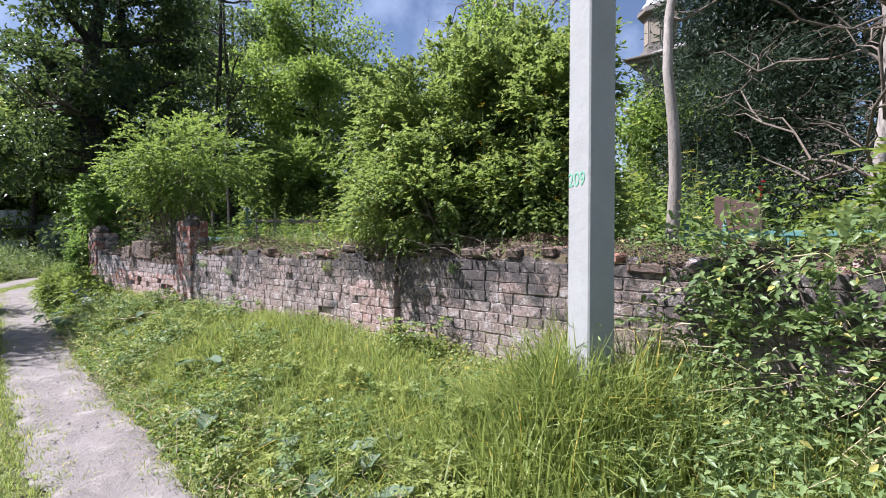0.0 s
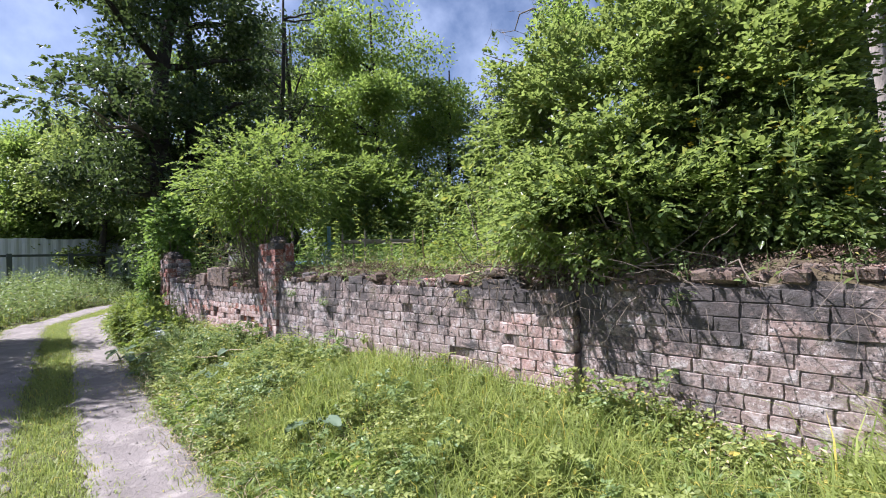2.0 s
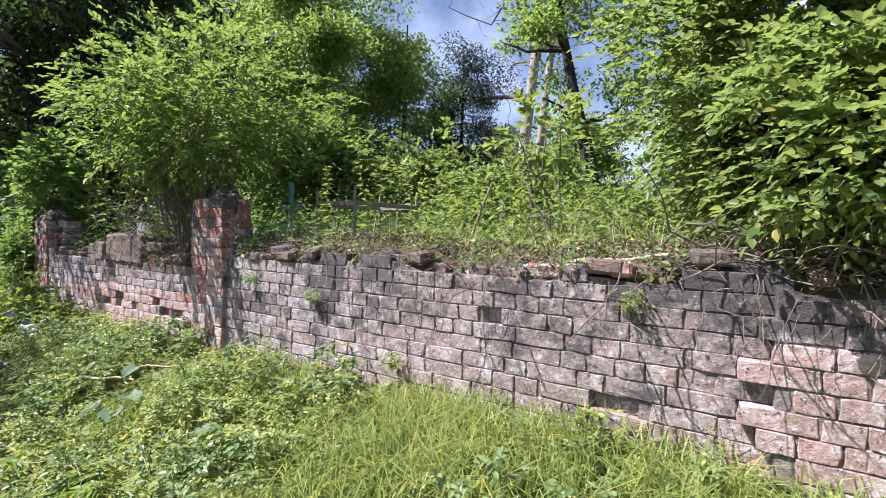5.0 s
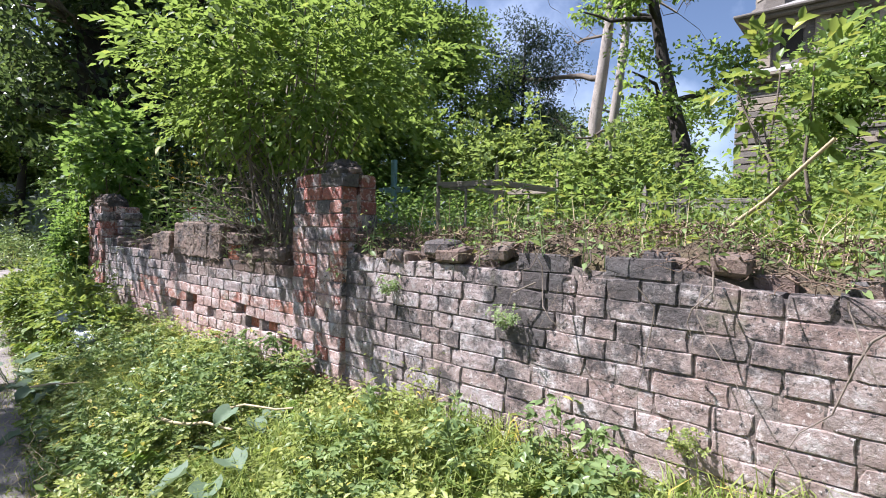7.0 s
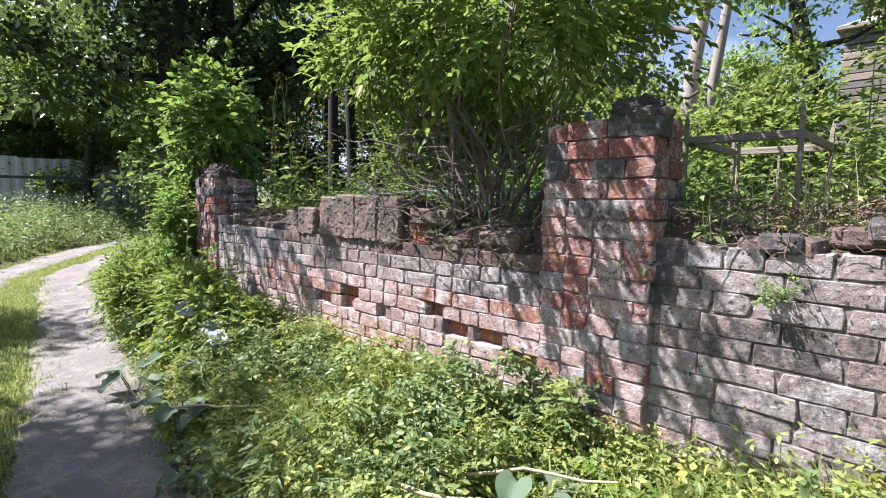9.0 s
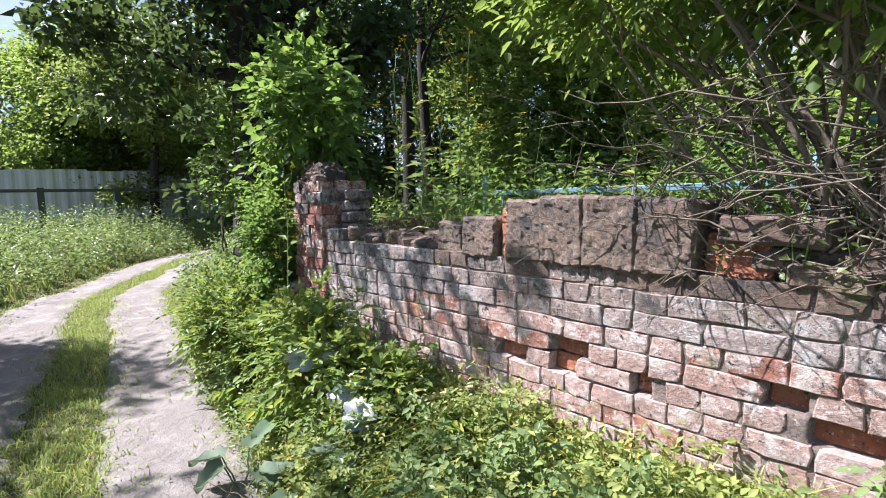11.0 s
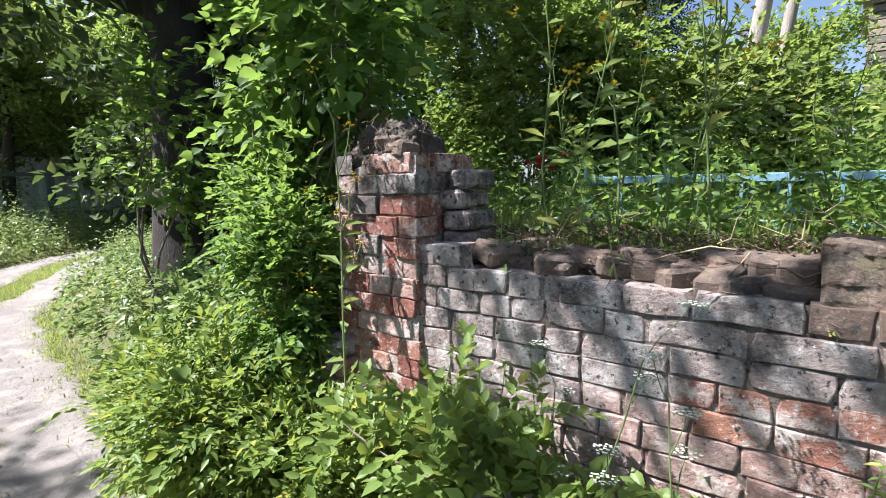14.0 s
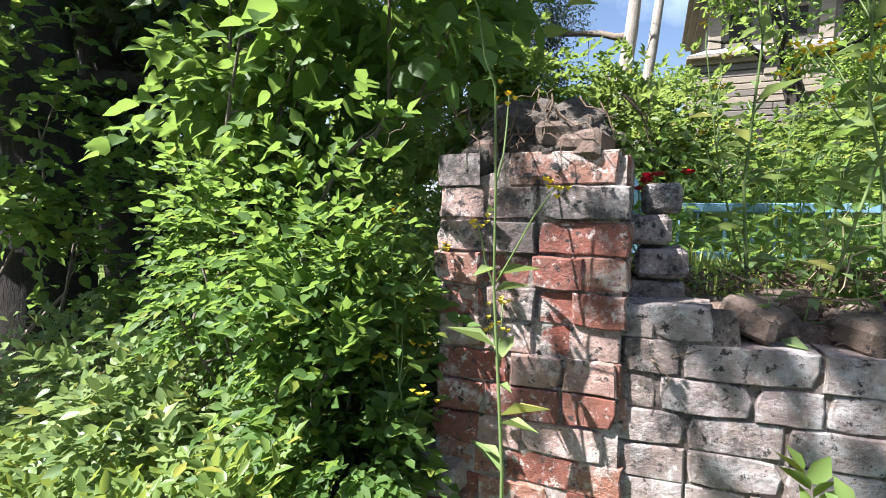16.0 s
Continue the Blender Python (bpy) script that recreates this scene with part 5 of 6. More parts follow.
def umbel(seed):
    """A cow parsley stem with flat white flower heads."""
    rr = random.Random(seed)
    root = new("cow_parsley")
    s = Soup()
    h = rr.uniform(0.7, 1.0)
    pts = limb(s, (0, 0, -0.03), (rr.gauss(0, 0.06), rr.gauss(0, 0.06), h), 0.004, 0.002, 0.05, 5, 5, seed)
    for k in range(5):
        q = pts[2 + k % 4]
        e = q + Vector((rr.uniform(-1, 1), rr.uniform(-1, 1), 2.0)).normalized() * rr.uniform(0.12, 0.25)
        limb(s, q, e, 0.002, 0.0015, 0.1, 3, 4, seed + k)
        heads = Soup()
        for j in range(22):
            a, d = j * 2.4, 0.008 * math.sqrt(j + 1)
            c, w = e + Vector((math.cos(a) * d, math.sin(a) * d, rr.uniform(-0.004, 0.004))), 0.006
            heads.add([(c.x - w, c.y, c.z), (c.x, c.y - w, c.z), (c.x + w, c.y, c.z), (c.x, c.y + w, c.z), (c.x, c.y, c.z - 0.008)], [(0, 1, 2, 3), (0, 1, 4), (1, 2, 4), (2, 3, 4), (3, 0, 4)])
        part("flower_head", heads.mesh("flower_head", M_WHITE_FLOWER, False), M_WHITE_FLOWER, root, "flat white flower heads")
    part("stem", s.mesh("stem", M_WEED), M_WEED, root)
    return tagged(root, "cow parsley with flat white flower heads", "wild flower", "cow parsley in the grass")


def fern(seed):
    """A tuft of arching feathery fronds."""
    rn = np.random.default_rng(seed)
    root = new("fern")
    for k in range(6):
        a = k * 1.1 + rn.uniform(-0.3, 0.3)
        ln = rn.uniform(0.22, 0.38)
        n = 13
        t = np.linspace(0.12, 1, n)
        out = np.stack([np.cos(a) * t * ln, np.sin(a) * t * ln, ln * (0.95 * t - 0.75 * t * t)], 1)
        way = np.array([np.cos(a), np.sin(a), 0.0])
        side = np.array([-np.sin(a), np.cos(a), 0.0])
        feet = np.concatenate([out, out])
        along = unit(np.concatenate([way * 0.45 + side + 0 * out, way * 0.45 - side + 0 * out]) + rn.normal(0, 0.12, (2 * n, 3)))
        size = np.concatenate([np.sin(np.pi * (0.18 + 0.8 * t))] * 2) * ln * 0.38
        v, f = leaf_arrays(feet, along, unit(np.array([0, 0, 1.0]) + rn.normal(0, 0.25, (2 * n, 3))), size, size * 0.32, 0.2, 0.2, True)
        sp = np.concatenate([out - side * 0.002, out + side * 0.002])
        q = np.arange(n - 1)
        tri = np.concatenate([np.stack([q, q + 1, q + n], 1), np.stack([q + 1, q + n + 1, q + n], 1)]) + len(v)
        part("frond", fast_mesh("frond", np.concatenate([v, sp]), np.concatenate([f, tri]), M_FERN), M_FERN, root)
    return tagged(root, "tuft of feathery bright green fronds on the bank", "fern", "ferns on the bank")


M_FERN = leaf_material("fern_frond", (0.10, 0.17, 0.035), (0.20, 0.29, 0.06), (0.42, 0.55, 0.08), 0.4, 0.4)
rr = random.Random(9)
spots = []
while len(spots) < 64:
    px = rr.uniform(-12.6, -2.0)
    py = rr.uniform(float(edge_y(px)) + 0.2, 3.0)
    if px < -5 or rr.random() < 0.45:
        spots.append((px, py))
scatter(fern, [41, 42, 43, 44], on_bank(spots), (0.6, 0.95))


def low_weed(seed):
    """A bushy low weed with notched leaves in tiers."""
    rr, rn = random.Random(seed), np.random.default_rng(seed)
    root = new("low_weed")
    s, feet, ways = Soup(), [], []
    for k in range(5):
        e = Vector((rr.gauss(0, 0.09), rr.gauss(0, 0.09), rr.uniform(0.14, 0.34)))
        pts = limb(s, (0, 0, -0.02), e, 0.003, 0.0015, 0.1, 4, 4, seed + k)
        for q in pts[1:]:
            for _ in range(3):
                feet.append([*q])
                ways.append([rr.uniform(-1, 1), rr.uniform(-1, 1), rr.uniform(-0.2, 0.6)])
    part("stem", s.mesh("stem", M_WEED), M_WEED, root)
    v, f = twig_leaves(np.array(feet), np.array(ways), rn, 6, 0.08, 0.034, 0.55, 0.8, 0.3, True)
    leafy = M_WEED if seed % 2 else M_WEED_BANK
    part("foliage", fast_mesh("foliage", v, f, leafy), leafy, root)
    return tagged(root, "bushy low green weed on the bank", "weed", "low weeds on the bank")


spots = []
while len(spots) < 240:
    px = rr.uniform(-12.8, -0.2)
    py = rr.uniform(float(edge_y(px)) + 0.12, 3.05)
    if noise.noise(Vector((px * 0.9, py * 1.3, 4))) > -0.15:
        spots.append((px, py))
scatter(low_weed, [51, 52, 53, 54, 55], on_bank(spots), (0.7, 1.2))

# pebbles and clods on the tracks
peb = Soup()
for k in range(2600):
    px = rr.uniform(-16, 1)
    py = float(edge_y(px)) - rr.choice((rr.uniform(-0.1, 0.8), rr.gauss(0.0, 0.1), rr.uniform(1.1, 2.0)))
    q, pz = rr.uniform(0.003, 0.012) * rr.uniform(0.6, 1.3), float(land(px, py)) + 0.03
    peb.add([(px + q * math.cos(t * 1.257 + k), py + q * math.sin(t * 1.257 + k), pz) for t in range(5)] + [(px, py, pz + q * 0.9)], [(t, (t + 1) % 5, 5) for t in range(5)])
tagged(new("pebbles", peb.mesh("pebbles", M_ROAD, False)), "small stones and clods on the sandy track", "pebbles", kind="stuff")

rr = random.Random(5)
scatter(leafy_stalk, [11, 12, 13, 14, 15], [(a, b, 1.12) for a, b in [(rr.uniform(-6.9, -4.0), rr.uniform(3.45, 4.6)) for _ in range(26)] + [(rr.uniform(-10.6, -9.2), rr.uniform(3.5, 4.4)) for _ in range(4)] + [(rr.uniform(-1.6, 0.8), rr.uniform(3.5, 4.4)) for _ in range(16)] + [(-6.75, 3.5), (-6.9, 3.7), (-8.9, 4.0)]], (0.6, 0.95))
scatter(yellow_stalk, [21, 22, 23, 24], [(-1.75, 3.45, 1.25), (-2.05, 3.5, 1.25), (-1.45, 3.5, 1.25), (-2.5, 3.42, 1.25), (-1.0, 3.6, 1.2), (-11.05, 3.5, 1.12), (-10.9, 3.65, 1.12), (-10.75, 3.45, 1.12), (-11.0, 3.8, 1.12), (-10.5, 3.6, 1.12), (-10.95, 3.3, 1.15), (-10.62, 3.75, 1.12), (-11.75, 2.92, 0.5), (-11.6, 2.85, 0.5)], (0.85, 1.2))
scatter(umbel, [31, 32, 33], on_bank([(-16.5, 0.0), (-15.0, -0.6), (-17.5, 0.6), (-14.0, -0.9), (-18.5, 0.2), (-19.5, 1.0), (-13.2, -1.2), (-20.5, 1.6), (-10.6, 2.75), (-10.4, 2.85), (-10.75, 2.9)]) + [(-10.2, 4.2, 1.1), (-9.7, 4.5, 1.1), (-9.3, 4.1, 1.1), (-10.8, 4.6, 1.1), (-9.0, 4.8, 1.1), (-10.4, 5.2, 1.1)], (0.7, 1.05))

bush("linden_shoots", (-13.0, 3.5, 0.4), [((-12.7, 3.55, 2.2), (0.55, 0.42, 0.8), 560), ((-12.15, 3.35, 2.25), (0.45, 0.38, 0.45), 230)], 12, M_LEAF_SHOOT, 0.22, 0.08, "broad-leaved linden shoots crowding the gate pier", 51, 6, 0.85, fuller=2)
bush("celandine", (-12.3, 3.1, 0.3), [((-12.45, 3.3, 1.2), (0.5, 0.4, 0.65), 1900), ((-12.08, 2.97, 1.0), (0.2, 0.2, 0.55), 800), ((-11.97, 2.88, 0.85), (0.15, 0.13, 0.35), 500)], 12, M_LEAF_SHOOT, 0.12, 0.038, "soft green leafy weed climbing beside the gate pier", 58, 7, 0.65, stem_r=0.006)
bush("linden_shoots", (-14.9, 3.6, 0.2), [((-14.75, 3.65, 1.9), (0.4, 0.35, 0.9), 300), ((-14.3, 4.1, 1.2), (0.5, 0.4, 0.7), 300)], 9, M_LEAF_SHOOT, 0.22, 0.08, "dark shoots clothing the old linden trunk", 83, 6, 0.75, fuller=2)
# added bough over the track, placed so its shadow dapples the red wall's end
bush("linden_bough", (-15.05, 3.8, 4.6), [((-12.6, 2.3, 5.0), (0.9, 0.8, 0.4), 170), ((-12.4, 1.5, 4.4), (0.85, 0.6, 0.4), 120)], 7, M_LEAF_TREE, 0.22, 0.09, "leafy bough added to the old linden to shade the red wall's end", 84, 6, 0.8, stem_r=0.03, fuller=True)
bush("nettle_thicket", (-12.7, 2.95, 0.2), [((-12.75, 3.15, 0.5), (0.7, 0.4, 0.45), 1700), ((-12.35, 2.95, 0.45), (0.4, 0.24, 0.34), 500), ((-13.7, 3.45, 0.45), (0.8, 0.4, 0.4), 700)], 14, M_WEED, 0.14, 0.05, "leafy thicket at the foot of the gate pier", 52, 7, 0.6)
bush("bright_weeds", (-12.6, 2.72, 0.15), [((-12.55, 2.75, 0.32), (0.6, 0.22, 0.26), 600), ((-13.3, 2.95, 0.28), (0.6, 0.22, 0.22), 420), ((-11.95, 2.62, 0.4), (0.3, 0.2, 0.24), 300)], 14, M_LEAF_LIGHT, 0.14, 0.062, "sunlit yellow-green broad weeds beside the track", 85, 6, 0.7, stem_r=0.005)
bush("young_sapling", (-5.3, 5.0, 1.0), [((-5.55, 5.0, 2.25), (0.4, 0.35, 0.3), 70)], 5, M_LEAF_LIGHT, 0.26, 0.085, "young sapling with large bright yellow-green leaves", 53, 7, 0.55)
bush("graveyard_shrub", (-8.6, 9.5, 1.0), [((-8.6, 9.5, 2.0), (1.3, 1.0, 0.95), 2200)], 8, M_LEAF_BUSH, 0.22, 0.10, "rounded green shrub between the graves", 54)
bush("graveyard_shrub", (-10.2, 11.5, 1.0), [((-10.2, 11.5, 1.9), (1.5, 1.1, 0.9), 1800)], 8, M_LEAF_MAPLE, 0.25, 0.12, "rounded green shrub between the graves", 55)
bush("graveyard_shrub", (-14.5, 9.6, 0.9), [((-14.5, 9.6, 3.0), (2.2, 1.5, 2.0), 4200)], 12, M_LEAF_ELDER, 0.28, 0.13, "tall leafy shrub behind the graves", 56, 6, 0.6)
bush("graveyard_shrub", (-11.8, 10.5, 0.9), [((-11.8, 10.5, 2.4), (1.6, 1.2, 1.3), 2400)], 10, M_LEAF_BUSH, 0.26, 0.12, "tall leafy shrub behind the graves", 57, 6, 0.6)
bush("graveyard_shrub", (-6.3, 11.0, 1.0), [((-6.3, 11.0, 1.7), (1.6, 1.0, 0.8), 1500)], 9, M_LEAF_BUSH, 0.25, 0.12, "rounded green shrub between the graves", 58)
bush("graveyard_shrub", (-3.2, 6.4, 1.0), [((-3.2, 6.4, 1.7), (0.8, 0.7, 0.7), 1200)], 9, M_LEAF_LIGHT, 0.22, 0.09, "yellow-green shrub behind the wall", 59)
bush("graveyard_shrub", (0.6, 5.0, 1.0), [((0.6, 5.0, 1.6), (0.9, 0.6, 0.55), 1300)], 9, M_LEAF_LIGHT, 0.2, 0.08, "yellow-green shrub behind the wall", 60)
bush("bramble", (0.1, 3.0, 0.3), [((-0.25, 2.98, 0.85), (0.75, 0.2, 0.5), 420), ((0.7, 2.95, 0.8), (0.8, 0.25, 0.5), 450), ((-0.1, 3.05, 1.35), (1.0, 0.3, 0.22), 300)], 14, M_WEED, 0.18, 0.05, "straggling bramble over the shaded wall", 71)

for i, (a, b, rad) in enumerate([((-12.2, 2.42, 0.22), (-11.95, 2.9, 0.72), 0.011), ((-12.05, 2.4, 0.2), (-11.86, 2.86, 0.66), 0.013), ((-8.0, 2.35, 0.34), (-7.45, 2.5, 0.38), 0.01), ((-7.9, 2.5, 0.36), (-7.3, 2.75, 0.46), 0.008), ((-9.6, 2.1, 0.2), (-9.1, 2.3, 0.3), 0.008), ((-10.1, 2.75, 0.4), (-9.8, 3.0, 0.5), 0.016), ((-4.6, 3.3, 1.3), (-4.1, 3.2, 1.36), 0.012), ((-5.9, 4.2, 1.15), (-5.2, 3.6, 1.75), 0.012), ((-0.2, 2.7, 0.35), (0.5, 2.9, 0.95), 0.01)]):
    s = Soup()
    limb(s, a, b, rad, rad * 0.6, 0.06, 6, 7, i * 3.3)
    tagged(new("dry_stick", s.mesh("dry_stick", M_STRAW)), "bare dry stick lying among the weeds", "stick", "dry sticks")
tufts = [tagged(low_weed(k), "small green weed rooted in the wall's face", "weed", "weeds in the wall") for k in (61, 62)]
for i, (px, pz) in enumerate([(-6.26, 0.98), (-5.55, 0.66), (-7.0, 1.05), (-4.25, 1.12), (-2.6, 1.18), (-10.2, 0.98), (-11.0, 0.75)]):
    m = pose(px, WALL_Y - 0.02, pz, 35, 0, 20 * i)
    if i < 2:
        tufts[i].matrix_world = m @ Matrix.Scale(0.36, 4)
    else:
        copy_thing(tufts[i % 2], m)

bush("wormwood", (-11.9, 2.6, 0.2), [((-12.05, 2.58, 0.5), (0.36, 0.28, 0.34), 800), ((-11.6, 2.66, 0.42), (0.36, 0.22, 0.26), 520), ((-12.5, 2.6, 0.4), (0.4, 0.3, 0.3), 600)], 16, M_LEAF_LIGHT, 0.13, 0.042, "sunlit yellow-green wormwood before the gate pier", 81, 7, 0.45, stem_r=0.006)
bush("ground_elder", (-10.5, 2.66, 0.3), [((-10.75, 2.66, 0.5), (0.34, 0.2, 0.3), 300), ((-10.3, 2.8, 0.42), (0.24, 0.14, 0.2), 120), ((-11.1, 2.66, 0.5), (0.28, 0.2, 0.28), 240), ((-10.98, 2.87, 0.62), (0.28, 0.13, 0.28), 130)], 12, M_LEAF_LIGHT, 0.15, 0.055, "leafy ground elder at the foot of the red wall", 82, 7, 0.55, stem_r=0.006)
spare = [leafy_stalk(k) for k in (91, 92, 93)]
for i, (px, py, pz) in enumerate([(-11.2, 2.82, 0.3), (-11.05, 2.86, 0.3), (-10.9, 2.8, 0.3), (-11.3, 2.75, 0.28), (-11.0, 2.7, 0.28), (-10.75, 2.85, 0.3), (-11.45, 2.7, 0.28), (-10.1, 2.9, 0.32), (-11.12, 2.75, 0.3)]):
    m = pose(px, py, pz, 4 * math.sin(i), 5 * math.cos(i * 2), 67 * i)
    if i < 3:
        spare[i].matrix_world = m @ Matrix.Scale(0.62, 4)
    else:
        copy_thing(spare[i % 3], m)


# ---- fences ----
def box_part(name, dims, mat, parent, label="", bevel=0.004, m=None):
    bm = bmesh.new()
    boxed(bm, *dims, m, bevel)
    return part(name, bm, mat, parent, label)


def sheet_fence(x, y0, y1, h, label):
    """A fence of upright profiled sheets on the far side of the meadow."""
    root = tagged(new("sheet_fence"), label, "fence")
    y, k = y0, 0
    while y < y1:
        w = min(1.15, y1 - y)
        bm = bmesh.new()
        n = 12
        rows = [[bm.verts.new((x + (0.02 if i % 4 < 2 else -0.01) + d, y + w * i / n, z)) for i in range(n + 1)] for d in (0, 0.012) for z in (0.0, h + 0.03 * math.sin(k * 2.1))]
        for a, b in ((0, 1), (3, 2), (1, 3)):
            for i in range(n):
                bm.faces.new((rows[a][i], rows[a][i + 1], rows[b][i + 1], rows[b][i]))
        part("sheet", bm, M_SHEET, root)
        y += w
        k += 1
    return root


sheet_fence(-31.5, -16, 11.7, 2.75, "tall plain grey sheet-metal fence across the meadow")
rail_fence = tagged(new("rail_fence"), "dark painted steel rail fence with square posts", "fence")
for k in range(14):
    box_part("post", (-28.06, -14 + 2 * k - 0.09, -0.1, -27.9, -14 + 2 * k + 0.09, 2.0), M_RAIL, rail_fence)
for z in (0.75, 1.86):
    box_part("rail", (-28.04, -14.2, z, -27.96, 12.2, z + 0.1), M_RAIL, rail_fence)

far_pole = tagged(new("utility_pole"), "dark leaning wooden utility pole behind the grey fence", "utility pole")
s = Soup()
s.tube([(-33.0, 0.9, -0.2), (-33.0, 0.75, 4), (-33.0, 0.55, 8.0)], [0.16, 0.14, 0.11], 10)
part("shaft", s.mesh("shaft", M_BARK), M_BARK, far_pole)
box_part("crossarm", (-33.05, 0.1, 7.3, -32.95, 1.1, 7.4), M_BARK, far_pole)


def grave_fence(label, x0, x1, y0, y1, top, mat, bars, z0=0.95, group="grave fences", w=0.022):
    """A low welded grave fence: corner posts with pointed caps, rails, thin uprights."""
    root = tagged(new("grave_fence"), label, "grave fence", group)
    for x in (x0, x1):
        for y in (y0, y1):
            bm = bmesh.new()
            boxed(bm, x - w, y - w, z0, x + w, y + w, top + 0.06, None, 0.003)
            tipv = bmesh.ops.create_cone(bm, cap_ends=True, segments=4, radius1=w * 1.5, radius2=0.0, depth=0.09)["verts"]
            bmesh.ops.transform(bm, matrix=pose(x, y, top + 0.105, 0, 0, 45), verts=tipv)
            part("post", bm, mat, root)
    for y in (y0, y1):
        for z in (top - 0.05, z0 + 0.22):
            box_part("rail", (x0, y - 0.014, z, x1, y + 0.014, z + 0.045), mat, root)
        for i in range(1, bars):
            x = x0 + (x1 - x0) * i / bars
            box_part("bar", (x - 0.007, y - 0.007, z0 + 0.22, x + 0.007, y + 0.007, top - 0.03), mat, root, "", 0)
    for x in (x0, x1):
        for z in (top - 0.05, z0 + 0.22):
            box_part("rail", (x - 0.014, y0, z, x + 0.014, y1, z + 0.045), mat, root)
    return root


grave_fence("faded blue welded grave fence among tall weeds", -11.4, -8.9, 4.7, 6.4, 1.46, M_BLUE, 12)
grave_fence("turquoise welded grave fence behind the wall", -1.3, 0.6, 4.9, 6.4, 1.52, M_TEAL, 10)
grave_fence("grey wooden-looking grave fence in the weeds", -6.9, -5.8, 6.6, 7.8, 1.72, M_WOOD, 16)
grave_fence("pale weathered thin grave fence beside the pier", -7.7, -7.15, 4.3, 5.2, 1.75, M_WOOD_PALE, 2, w=0.012)

cross = tagged(new("grave_cross"), "pale blue metal grave cross behind the bush", "grave cross")
box_part("upright", (-8.49, 4.53, 0.9, -8.44, 4.57, 2.0), M_BLUE, cross)
box_part("arm", (-8.66, 4.535, 1.70, -8.27, 4.565, 1.75), M_BLUE, cross)
box_part("plaque", (-8.55, 4.52, 1.42, -8.38, 4.53, 1.62), M_SHEET, cross)


def headstone(x, y, w, h, turn, label):
    root = tagged(new("headstone"), label, "headstone")
    root.matrix_world = pose(x, y, 1.0, 0, 0, turn)
    bm = bmesh.new()
    boxed(bm, -w / 2, -0.05, 0.1, w / 2, 0.05, h, None, 0.006)
    for v in bm.verts:
        if v.co.z > h - 0.05:
            v.co.z -= 0.14 * (v.co.x / w + 0.5)
    part("slab", bm, M_STONE, root)
    box_part("base", (-w / 2 - 0.08, -0.12, -0.1, w / 2 + 0.08, 0.12, 0.12), M_CONCRETE, root)
    return root


headstone(-1.2, 6.6, 0.5, 0.95, -8, "brown polished granite headstone behind the wall")


def bouquet(x, y, z, mat, label, seed, size=0.12):
    """Artificial flowers on short stems."""
    rr = random.Random(seed)
    root = tagged(new("flower_bunch"), label, "flowers")
    root.location = (x, y, z)
    stems = Soup()
    for k in range(9):
        e = Vector((rr.gauss(0, size * 0.55), rr.gauss(0, size * 0.5), size * 1.4 + rr.gauss(0, size * 0.4)))
        limb(stems, (0, 0, -0.4), e, 0.003, 0.002, 0.05, 3, 4, seed + k)
        bm = bmesh.new()
        for ring in range(3):
            for j in range(6):
                a = j * math.pi / 3 + ring * 0.5
                d = Vector((math.cos(a), math.sin(a), 0.5 + ring * 0.5)).normalized()
                sd = Vector((-math.sin(a), math.cos(a), 0))
                q = 0.035 - ring * 0.008
                vs = [bm.verts.new(e), bm.verts.new(e + d * q * 0.6 + sd * q * 0.5), bm.verts.new(e + d * q), bm.verts.new(e + d * q * 0.6 - sd * q * 0.5)]
                bm.faces.new(vs)
        part("bloom", bm, mat, root)
    part("stem", stems.mesh("stem", M_WEED), M_WEED, root)


bouquet(-0.95, 6.2, 1.75, M_RED_FLOWER, "red artificial flowers beside the headstone", 1)
bouquet(-11.3, 3.95, 1.42, M_RED_FLOWER, "pink-red artificial flowers behind the wall", 2, 0.08)
bouquet(0.05, 4.2, 1.45, M_WHITE_FLOWER, "white artificial flowers behind the wall", 3, 0.13)


def sack(x, y, z, size, seed, label):
    """A crumpled plastic sack lying in the weeds."""
    bm = bmesh.new()
    bmesh.ops.create_icosphere(bm, subdivisions=4, radius=1)
    for v in bm.verts:
        p = v.co.copy()
        k = 1 + 0.5 * noise.noise(p * 1.7 + Vector((seed, 0, 0))) - 0.4 * abs(noise.noise(p * 3.2 + Vector((seed, 3, 0)))) - 0.2 * abs(noise.noise(p * 8 + Vector((seed, 6, 0))))
        v.co = Vector((p.x * k * size, p.y * k * size * 0.7, max(-0.35, p.z * k) * size * 0.55))
    ob = part("plastic_sack", bm, M_BAG, smooth=True)
    ob.matrix_world = pose(x, y, z, 8, -12, seed * 50)
    tagged(ob, label, "plastic sack", "sacks in the weeds")


sack(-10.78, 2.64, 0.50, 0.17, 1, "crumpled dirty white plastic sack in the weeds")
sack(-10.36, 2.66, 0.42, 0.13, 2, "crumpled dirty white plastic sack in the weeds")
sack(-10.15, 2.58, 0.36, 0.13, 3, "crumpled grey plastic sack in the weeds")


